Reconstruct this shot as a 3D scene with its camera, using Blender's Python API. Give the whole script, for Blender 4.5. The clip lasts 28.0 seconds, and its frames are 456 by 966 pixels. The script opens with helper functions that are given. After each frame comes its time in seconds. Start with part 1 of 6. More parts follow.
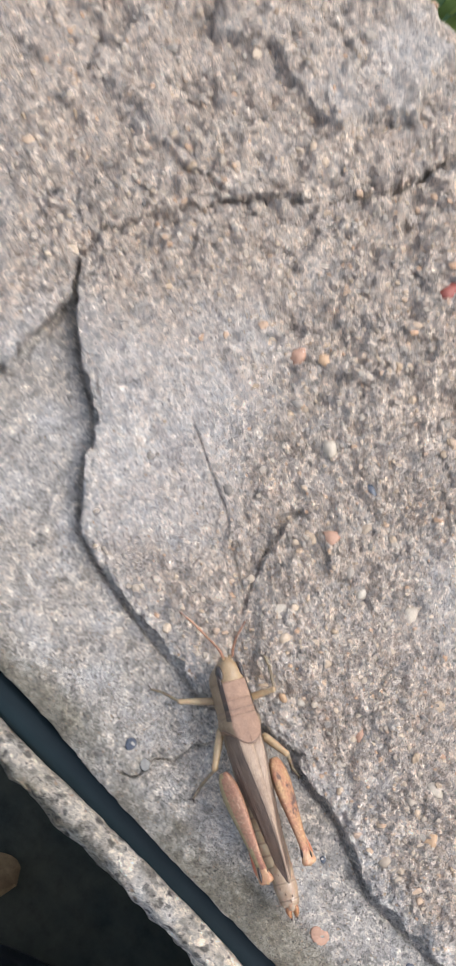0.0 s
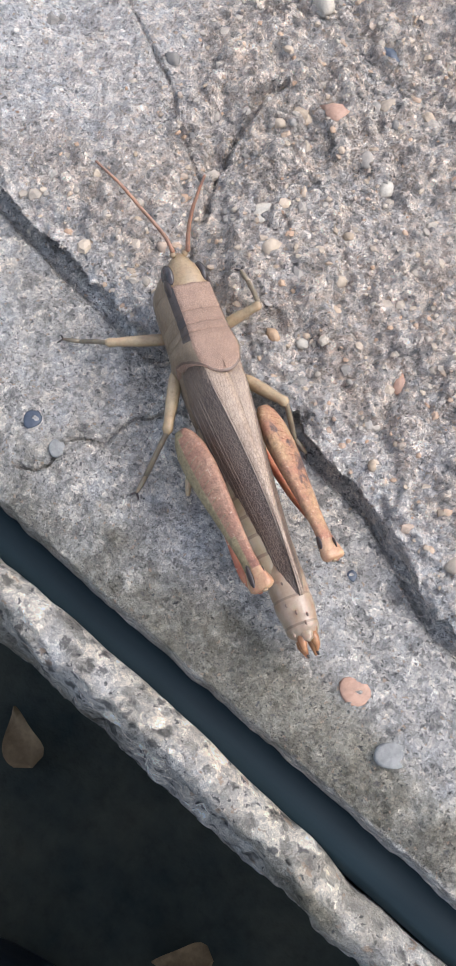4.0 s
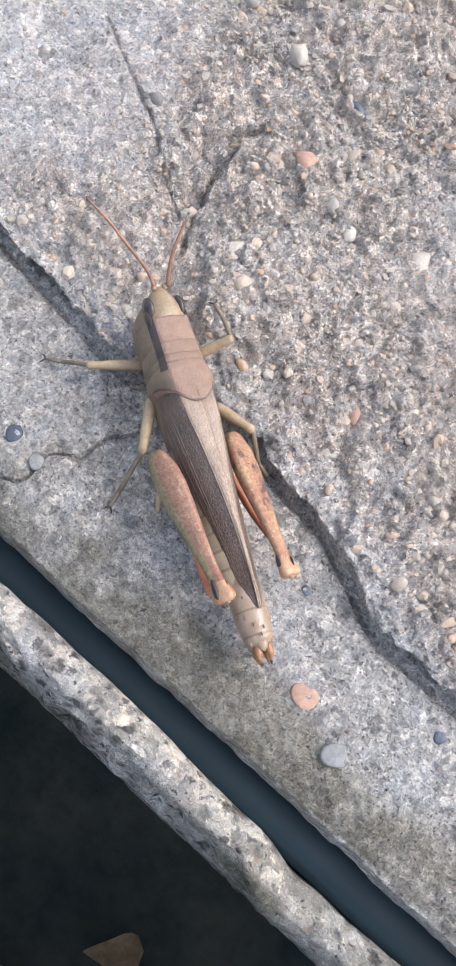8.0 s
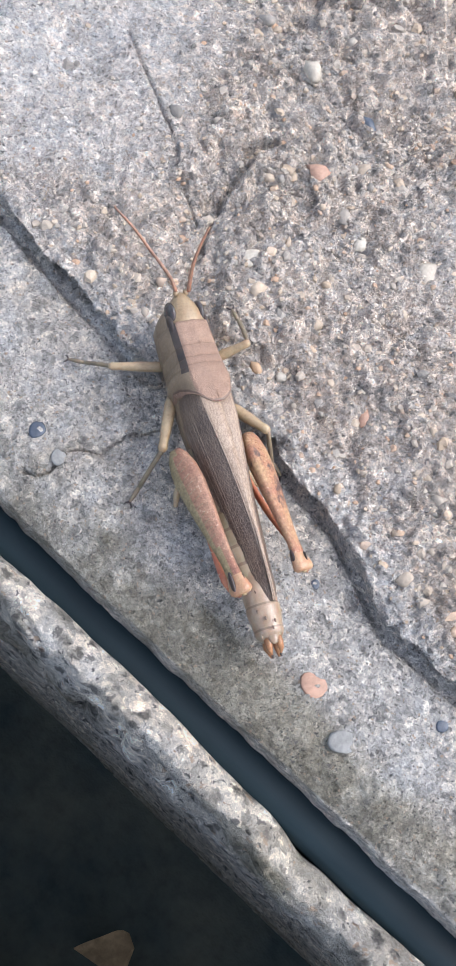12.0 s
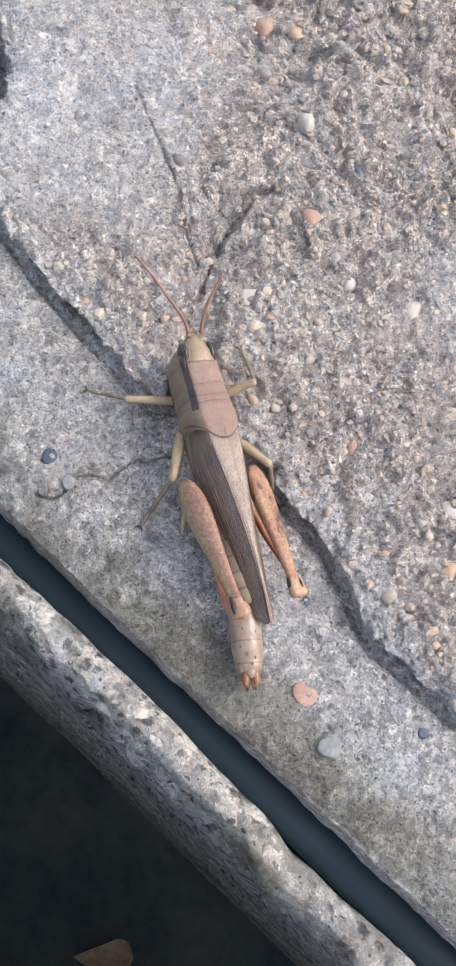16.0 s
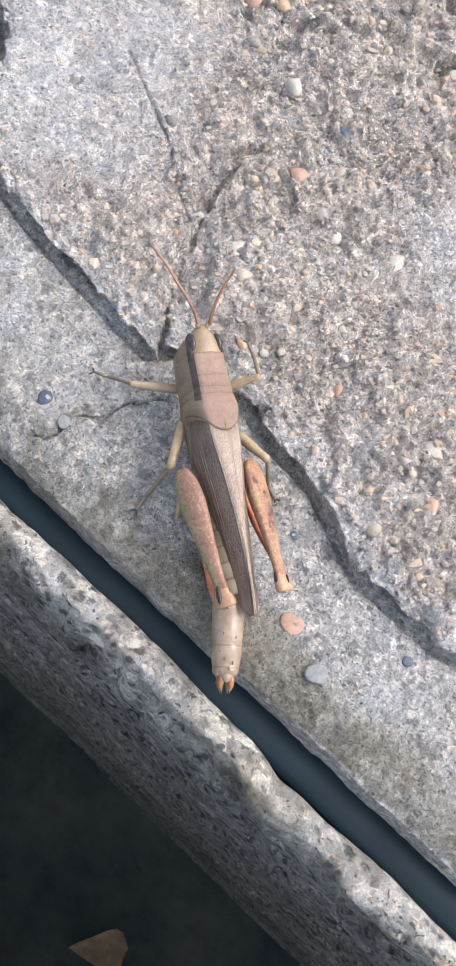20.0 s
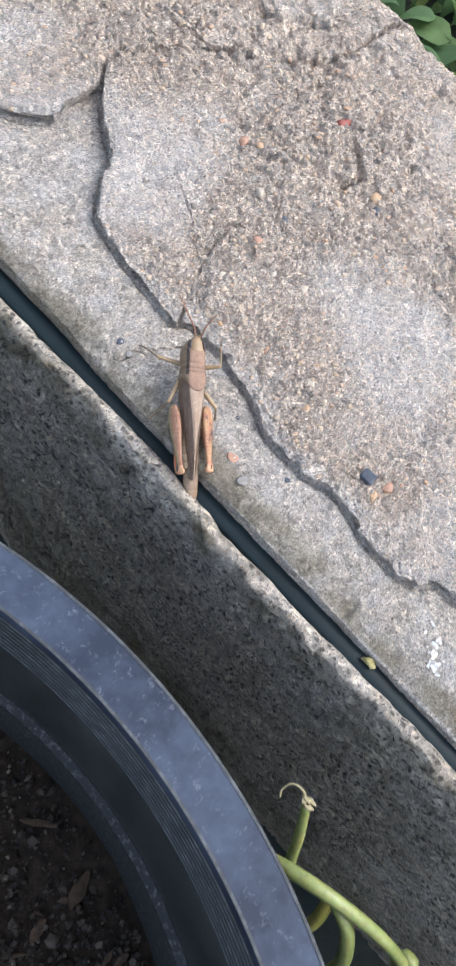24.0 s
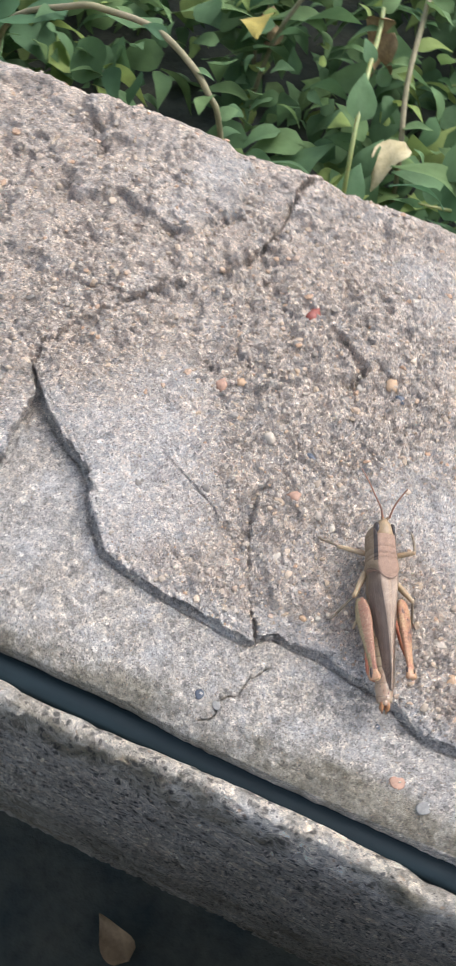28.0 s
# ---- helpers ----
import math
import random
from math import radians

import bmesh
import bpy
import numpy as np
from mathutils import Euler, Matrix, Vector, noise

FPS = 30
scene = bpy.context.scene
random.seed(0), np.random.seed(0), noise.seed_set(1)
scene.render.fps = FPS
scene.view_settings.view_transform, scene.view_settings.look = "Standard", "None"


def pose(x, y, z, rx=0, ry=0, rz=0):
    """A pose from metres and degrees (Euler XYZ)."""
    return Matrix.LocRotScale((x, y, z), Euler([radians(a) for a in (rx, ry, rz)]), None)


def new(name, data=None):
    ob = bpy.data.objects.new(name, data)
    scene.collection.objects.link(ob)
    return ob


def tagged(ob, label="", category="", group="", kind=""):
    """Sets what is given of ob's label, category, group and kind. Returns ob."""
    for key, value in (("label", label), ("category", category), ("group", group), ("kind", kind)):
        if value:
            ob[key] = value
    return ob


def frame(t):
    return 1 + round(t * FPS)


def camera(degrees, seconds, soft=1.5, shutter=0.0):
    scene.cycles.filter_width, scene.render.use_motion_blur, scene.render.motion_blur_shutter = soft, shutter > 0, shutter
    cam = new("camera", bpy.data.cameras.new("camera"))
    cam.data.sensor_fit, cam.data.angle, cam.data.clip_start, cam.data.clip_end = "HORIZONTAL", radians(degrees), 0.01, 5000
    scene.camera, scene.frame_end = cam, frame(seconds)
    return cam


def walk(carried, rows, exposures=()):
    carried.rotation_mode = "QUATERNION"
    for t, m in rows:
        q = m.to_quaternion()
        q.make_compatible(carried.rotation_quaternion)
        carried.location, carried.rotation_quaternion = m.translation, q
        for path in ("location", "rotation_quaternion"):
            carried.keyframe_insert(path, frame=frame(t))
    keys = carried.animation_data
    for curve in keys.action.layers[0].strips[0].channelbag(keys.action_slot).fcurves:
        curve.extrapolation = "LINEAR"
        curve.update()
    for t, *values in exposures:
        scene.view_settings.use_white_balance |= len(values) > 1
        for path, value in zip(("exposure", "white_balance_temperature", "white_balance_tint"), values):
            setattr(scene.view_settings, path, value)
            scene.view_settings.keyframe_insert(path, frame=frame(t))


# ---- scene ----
cam = camera(28.0, 28.0, soft=1.8, shutter=0.18)
PATH = [
    (0.0, -28.21, 3.32, 139.94, 17.61, -2.28, 42.83),
    (0.3, -21.93, 8.37, 112.77, 14.88, -2.11, 41.41),
    (0.5, -19.94, 11.34, 112.34, 14.50, -0.09, 40.39),
    (0.7, -20.68, 10.62, 117.19, 15.37, 0.91, 39.88),
    (1.0, -6.98, 3.87, 112.69, 15.11, 0.81, 39.28),
    (1.5, -2.68, -6.59, 104.22, 15.04, 1.00, 39.61),
    (2.0, 8.21, -10.50, 93.46, 17.30, 2.28, 38.52),
    (2.5, 5.40, -15.66, 64.45, 21.98, 2.02, 39.02),
    (4.5, -6.19, -16.00, 80.25, 18.61, -4.14, 39.93),
    (5.0, -4.23, -17.91, 80.55, 19.28, -5.03, 40.16),
    (5.5, -4.23, -17.91, 80.03, 19.37, -4.92, 40.45),
    (6.0, -7.59, -18.03, 81.09, 19.53, -5.23, 40.67),
    (6.5, -9.66, -17.74, 81.16, 19.56, -5.13, 40.96),
    (7.0, -9.75, -17.57, 83.42, 18.60, -6.88, 40.82),
    (7.5, -6.23, -18.45, 83.50, 19.20, -6.40, 40.70),
    (8.0, -7.31, -18.03, 84.23, 19.07, -6.86, 40.65),
    (8.5, -7.09, -17.86, 85.17, 18.92, -6.80, 40.74),
    (9.0, -8.55, -18.51, 84.98, 19.04, -7.24, 40.77),
    (9.5, -9.69, -18.79, 86.27, 19.22, -7.26, 40.93),
    (10.0, -6.74, -20.81, 82.99, 19.24, -7.31, 41.00),
    (10.5, -5.80, -21.34, 82.96, 19.26, -7.56, 40.99),
    (11.0, -6.81, -21.09, 83.31, 19.22, -7.57, 41.17),
    (11.5, -8.88, -22.13, 83.49, 19.51, -7.55, 41.25),
    (12.0, -8.23, -21.55, 87.20, 19.37, -7.85, 41.22),
    (12.5, -9.57, -20.64, 90.80, 19.12, -8.20, 41.26),
    (14.5, -12.84, -21.53, 97.54, 19.34, -8.91, 41.18),
    (15.0, -10.11, -22.25, 97.64, 19.65, -8.62, 41.25),
    (15.5, -7.33, -23.47, 95.72, 19.79, -8.41, 41.31),
    (16.0, -7.85, -23.25, 94.38, 20.26, -7.95, 41.39),
    (16.5, -7.51, -24.28, 94.47, 20.61, -8.20, 41.43),
    (17.0, -5.61, -24.08, 95.83, 20.79, -8.59, 41.32),
    (17.5, -5.58, -24.61, 97.76, 20.67, -8.95, 41.28),
    (18.0, -3.55, -26.72, 95.21, 20.96, -8.66, 41.29),
    (18.5, -3.59, -27.46, 93.78, 21.14, -8.03, 41.39),
    (19.0, -3.73, -29.26, 92.98, 21.37, -8.35, 41.34),
    (19.5, -2.03, -29.12, 95.15, 21.41, -8.33, 41.30),
    (20.0, -0.92, -29.92, 94.38, 21.54, -8.11, 41.27),
    (20.5, -1.04, -31.88, 93.78, 21.70, -8.17, 41.37),
    (22.5, 42.76, -42.47, 97.15, 21.77, -6.19, 36.46),
    (23.0, 23.21, -32.67, 117.44, 21.05, -4.82, 35.82),
    (23.5, 20.47, -37.05, 131.47, 21.72, -6.83, 38.13),
    (24.0, 34.79, -80.64, 182.14, 22.15, -9.88, 45.32),
    (24.2, 19.18, -89.68, 191.38, 21.32, -10.30, 44.47),
    (24.5, 40.76, -96.33, 215.48, 27.74, -8.66, 39.68),
    (24.7, 48.25, -97.52, 217.90, 29.13, -7.25, 37.20),
    (25.0, 42.59, -97.96, 201.72, 30.00, -7.23, 36.73),
    (25.5, 28.44, -86.96, 188.85, 30.60, -7.70, 37.39),
    (26.0, 28.10, -91.27, 186.35, 31.06, -7.76, 37.45),
    (26.5, 29.77, -94.55, 182.15, 31.06, -7.77, 37.39),
    (27.0, 28.28, -91.53, 184.63, 31.36, -6.97, 37.74),
    (27.2, 20.76, -87.30, 184.78, 29.47, -7.86, 38.00),
    (27.5, 12.48, -66.69, 186.85, 29.90, -7.12, 38.68),
    (27.7, -5.89, -57.72, 179.86, 30.92, -6.10, 33.87),
    (28.0, -16.94, -46.08, 159.76, 30.64, -1.69, 23.30),
]
walk(cam, [(t, pose(x / 1000, y / 1000, z / 1000, rx, ry, rz)) for t, x, y, z, rx, ry, rz in PATH],
     exposures=[(0.0, 0.36, 6380, 10), (1.0, 0.19, 6130, 10), (2.0, 0.43, 6030, 10), (4.5, 0.41, 5990, 10), (5.0, 0.42, 5970, 10), (6.0, 0.53, 5940, 10), (7.0, 0.55, 5930, 10), (12.0, 0.55, 5930, 10), (15.0, 0.42, 5940, 10), (18.0, 0.42, 5950, 10),
                (20.0, 0.61, 6000, 10), (23.0, 0.56, 6130, 10), (24.0, 0.51, 6130, 10), (25.0, 0.56, 6180, 10), (26.0, 0.46, 6180, 10), (27.0, 0.64, 6180, 10), (28.0, 0.47, 6280, 10)])

# ---- world, sun ----
SUN_FROM = Vector((0.40, 0.48, 0.78)).normalized()
world = bpy.data.worlds.new("sky")
scene.world = world
world.use_nodes = True
wn = world.node_tree
sky = wn.nodes.new("ShaderNodeTexSky")
sky.sky_type, sky.sun_disc = "NISHITA", False
sky.sun_elevation = math.asin(SUN_FROM.z)
sky.sun_rotation = math.atan2(SUN_FROM.x, SUN_FROM.y)
sky.air_density, sky.dust_density, sky.ozone_density = 1.0, 3.0, 1.0
haze = wn.nodes.new("ShaderNodeHueSaturation")
haze.inputs["Saturation"].default_value = 0.6
wn.links.new(sky.outputs[0], haze.inputs["Color"])
wn.links.new(haze.outputs[0], wn.nodes["Background"].inputs[0])
wn.nodes["Background"].inputs[1].default_value = 0.285
sun_data = bpy.data.lights.new("sun", "SUN")
sun_data.energy, sun_data.angle, sun_data.color = 1.2, radians(24), (1.0, 0.985, 0.97)
sun = new("sun", sun_data)
sun.rotation_mode = "QUATERNION"
sun.rotation_quaternion = SUN_FROM.to_track_quat("Z", "Y")


# ---- mesh helpers: all shapes are given in millimetres ----
MM = 0.001


def mesh_of(name, verts, faces, mats, smooth=True, slots=None):
    me = bpy.data.meshes.new(name)
    verts = np.asarray(verts, dtype=np.float64) * MM
    if isinstance(faces, np.ndarray):
        n, k = faces.shape
        me.vertices.add(len(verts))
        me.vertices.foreach_set("co", verts.ravel())
        me.loops.add(n * k)
        me.loops.foreach_set("vertex_index", faces.astype(np.int32).ravel())
        me.polygons.add(n)
        me.polygons.foreach_set("loop_start", np.arange(0, n * k, k, dtype=np.int32))
        me.polygons.foreach_set("loop_total", np.full(n, k, dtype=np.int32))
        me.update(calc_edges=True)
    else:
        me.from_pydata([tuple(v) for v in verts], [], [tuple(f) for f in faces])
    for m in (mats if isinstance(mats, (list, tuple)) else [mats]):
        me.materials.append(m)
    if slots is not None:
        me.polygons.foreach_set("material_index", np.asarray(slots, dtype=np.int32))
    me.polygons.foreach_set("use_smooth", np.full(len(me.polygons), smooth))
    me.update()
    return me


def part(name, shape, mats, parent=None, label="", at=None, smooth=True):
    """One mesh object: shape is (verts, faces) or (verts, faces, slots), or a ready mesh."""
    me = shape if isinstance(shape, bpy.types.Mesh) else mesh_of(name, shape[0], shape[1], mats, smooth, shape[2] if len(shape) > 2 else None)
    ob = new(name, me)
    if parent is not None:
        ob.parent = parent
    if at is not None:
        ob.matrix_basis = at
    if label:
        ob["label"] = label
    return ob


def at_mm(x, y, z, rx=0, ry=0, rz=0, s=1.0):
    return Matrix.LocRotScale((x * MM, y * MM, z * MM), Euler([radians(a) for a in (rx, ry, rz)]), (s, s, s) if not isinstance(s, tuple) else s)


def thing(name, label, category, at=None, group="", kind=""):
    ob = new(name)
    ob.empty_display_size = 0.005
    if at is not None:
        ob.matrix_basis = at
    return tagged(ob, label, category, group, kind)


def join(*shapes):
    vs, fs, ss, base = [], [], [], 0
    for k, s in enumerate(shapes):
        v, f = np.asarray(s[0], float).reshape(-1, 3), s[1]
        vs.append(v)
        fs += [tuple(int(i) + base for i in q) for q in f]
        ss += list(s[2]) if len(s) > 2 else [0] * len(f)
        base += len(v)
    return np.concatenate(vs), fs, ss


def loft(rings, closed=True, caps=True):
    """Rings of equally many points, joined to a skin."""
    n = len(rings[0])
    verts = np.concatenate([np.asarray(r, float) for r in rings])
    faces = []
    for a in range(len(rings) - 1):
        for b in range(n if closed else n - 1):
            c = (b + 1) % n
            faces.append((a * n + b, a * n + c, (a + 1) * n + c, (a + 1) * n + b))
    if caps and closed:
        faces.append(tuple(range(n - 1, -1, -1)))
        faces.append(tuple((len(rings) - 1) * n + i for i in range(n)))
    return verts, faces


def tube(points, radii, n=10, flat=1.0, up=(0, 0, 1)):
    """A tapered tube along points; flat squeezes it across the up direction."""
    pts = [Vector(p) for p in points]
    rings = []
    for i, p in enumerate(pts):
        d = (pts[min(i + 1, len(pts) - 1)] - pts[max(i - 1, 0)]).normalized()
        side = d.cross(Vector(up))
        side = side.normalized() if side.length > 1e-4 else Vector((1, 0, 0))
        top = side.cross(d).normalized()
        r = radii[i] if isinstance(radii, (list, tuple)) else radii
        rings.append([p + side * (math.cos(2 * math.pi * k / n) * r * flat) + top * (math.sin(2 * math.pi * k / n) * r) for k in range(n)])
    return loft(rings)


def smooth_path(points, steps=6):
    """A rounder line through points (Catmull-Rom)."""
    p = [Vector(q) for q in points]
    p = [2 * p[0] - p[1]] + p + [2 * p[-1] - p[-2]]
    out = []
    for i in range(1, len(p) - 2):
        for s in range(steps):
            t = s / steps
            out.append(0.5 * (2 * p[i] + (p[i + 1] - p[i - 1]) * t + (2 * p[i - 1] - 5 * p[i] + 4 * p[i + 1] - p[i + 2]) * t * t
                              + (3 * p[i] - p[i - 1] - 3 * p[i + 1] + p[i + 2]) * t ** 3))
    out.append(p[-2])
    return out


def grow(radii, points):
    n = len(points)
    return [float(np.interp(i / (n - 1), np.linspace(0, 1, len(radii)), radii)) for i in range(n)]


def ball(r, n=10, m=7):
    rx, ry, rz = r if isinstance(r, (tuple, list)) else (r, r, r)
    verts = [(0, 0, rz)]
    for i in range(1, m):
        a = math.pi * i / m
        verts += [(rx * math.sin(a) * math.cos(2 * math.pi * k / n), ry * math.sin(a) * math.sin(2 * math.pi * k / n), rz * math.cos(a)) for k in range(n)]
    verts.append((0, 0, -rz))
    faces = [(0, 1 + k, 1 + (k + 1) % n) for k in range(n)]
    for i in range(m - 2):
        for k in range(n):
            a, b = 1 + i * n + k, 1 + i * n + (k + 1) % n
            faces.append((a, a + n, b + n, b))
    last = len(verts) - 1
    faces += [(last, last - n + (k + 1) % n, last - n + k) for k in range(n)]
    return np.array(verts), faces


def shifted(shape, d, scale=1.0):
    return (np.asarray(shape[0], float) * scale + np.asarray(d, float), *shape[1:])


# ---- smooth random fields ----
def lattice(ix, iy, seed):
    h = (ix.astype(np.int64) * 374761393 + iy.astype(np.int64) * 668265263 + seed * 974634777) & 0xFFFFFFFF
    h = ((h ^ (h >> 13)) * 1274126177) & 0xFFFFFFFF
    return ((h ^ (h >> 16)) & 0xFFFF) / 65535.0


def field(x, y, size, seed):
    """Smooth noise from -1 to 1 with lumps of that many millimetres."""
    u, v = x / size, y / size
    iu, iv = np.floor(u), np.floor(v)
    fu, fv = u - iu, v - iv
    fu, fv = fu * fu * (3 - 2 * fu), fv * fv * (3 - 2 * fv)
    a, b = lattice(iu, iv, seed), lattice(iu + 1, iv, seed)
    c, d = lattice(iu, iv + 1, seed), lattice(iu + 1, iv + 1, seed)
    return 2 * ((a * (1 - fu) + b * fu) * (1 - fv) + (c * (1 - fu) + d * fu) * fv) - 1


def angular(x, y, size, seed):
    """Like field, but with flat slopes and sharp kinks, as in broken stone."""
    u, v = x / size + 0.35 * field(x, y, size * 0.8, seed + 1), y / size + 0.35 * field(x, y, size * 0.8, seed + 2)
    iu, iv = np.floor(u), np.floor(v)
    fu, fv = u - iu, v - iv
    a, b = lattice(iu, iv, seed), lattice(iu + 1, iv, seed)
    c, d = lattice(iu, iv + 1, seed), lattice(iu + 1, iv + 1, seed)
    return 2 * np.where(fu + fv < 1, a + (b - a) * fu + (c - a) * fv, d + (c - d) * (1 - fu) + (b - d) * (1 - fv)) - 1


def cells(x, y, size, seed):
    """Distance to the nearest of many scattered points, in cells, and that point's random number."""
    u, v = x / size, y / size
    iu, iv = np.floor(u), np.floor(v)
    best, who = np.full(np.shape(u), 9.0), np.zeros(np.shape(u))
    for a in (-1, 0, 1):
        for b in (-1, 0, 1):
            px, py = iu + a + lattice(iu + a, iv + b, seed), iv + b + lattice(iu + a, iv + b, seed + 7)
            d = np.hypot(u - px, v - py)
            who = np.where(d < best, lattice(iu + a, iv + b, seed + 13), who)
            best = np.minimum(best, d)
    return best, who


def fractal(x, y, size, seed, octaves=4, gain=0.5):
    out, amp, total = 0, 1.0, 0.0
    for k in range(octaves):
        out = out + amp * field(x, y, size / 2 ** k, seed + 17 * k)
        total += amp
        amp *= gain
    return out / total


def ease(a, b, v):
    t = np.clip((v - a) / (b - a), 0, 1)
    return t * t * (3 - 2 * t)


def line_distance(x, y, points):
    best = np.full(np.shape(x), 1e9)
    for (ax, ay), (bx, by) in zip(points[:-1], points[1:]):
        dx, dy = bx - ax, by - ay
        t = np.clip(((x - ax) * dx + (y - ay) * dy) / (dx * dx + dy * dy + 1e-12), 0, 1)
        best = np.minimum(best, np.hypot(x - ax - t * dx, y - ay - t * dy))
    return best


def inside(x, y, points):
    """Signed distance to a closed outline: negative inside."""
    odd = np.zeros(np.shape(x), bool)
    ring = list(points) + [points[0]]
    for (ax, ay), (bx, by) in zip(ring[:-1], ring[1:]):
        cross = ((ay > y) != (by > y)) & (x < (bx - ax) * (y - ay) / (by - ay + 1e-12) + ax)
        odd ^= cross
    d = line_distance(x, y, ring)
    return np.where(odd, -d, d)

# ---- materials ----
def material(name):
    m = bpy.data.materials.new(name)
    m.use_nodes = True
    t = m.node_tree
    return m, t, t.nodes["Principled BSDF"]


def node(t, kind, links=None, **values):
    n = t.nodes.new(kind)
    for k, v in values.items():
        if k in ("operation", "blend_type", "data_type", "feature", "distance", "noise_dimensions", "wave_type", "bands_direction"):
            if k == "operation":
                n.operation = v
            elif k == "blend_type":
                n.blend_type = v
            elif k == "data_type":
                n.data_type = v
            elif k == "feature":
                n.feature = v
            elif k == "bands_direction":
                n.bands_direction = v
        else:
            n.inputs[k].default_value = v
    for k, v in (links or {}).items():
        t.links.new(v, n.inputs[k])
    return n


def coords(t, scale=(1, 1, 1), kind="Object"):
    """Object coordinates in millimetres, stretched."""
    c = t.nodes.new("ShaderNodeTexCoord")
    m = node(t, "ShaderNodeMapping", {"Vector": c.outputs[kind]})
    m.inputs["Scale"].default_value = [1000 * s for s in scale]
    return m.outputs[0]


def noise_of(t, co, scale, detail=4.0, rough=0.55):
    return node(t, "ShaderNodeTexNoise", {"Vector": co}, Scale=scale, Detail=detail, Roughness=rough)


def ramp(t, source, stops):
    r = t.nodes.new("ShaderNodeValToRGB")
    while len(r.color_ramp.elements) < len(stops):
        r.color_ramp.elements.new(0.5)
    for e, (p, c) in zip(r.color_ramp.elements, stops):
        e.position = p
        e.color = (*c, 1) if isinstance(c, (tuple, list)) else (c, c, c, 1)
    t.links.new(source, r.inputs[0])
    return r.outputs[0]


def mixed(t, factor, a, b, blend="MIX"):
    n = t.nodes.new("ShaderNodeMix")
    n.data_type, n.blend_type = "RGBA", blend
    for socket, v in ((n.inputs[0], factor), (n.inputs[6], a), (n.inputs[7], b)):
        if hasattr(v, "is_linked"):
            t.links.new(v, socket)
        elif isinstance(v, (tuple, list)):
            socket.default_value = (*v, 1)
        else:
            socket.default_value = v
    return n.outputs[2]


def bumped(t, b, pairs):
    """Relief: (height socket, strength, millimetres) one on another."""
    last = None
    for height, strength, mm in pairs:
        n = node(t, "ShaderNodeBump", {"Height": height}, Strength=strength, Distance=mm * MM)
        if last is not None:
            t.links.new(last, n.inputs["Normal"])
        last = n.outputs[0]
    t.links.new(last, b.inputs["Normal"])


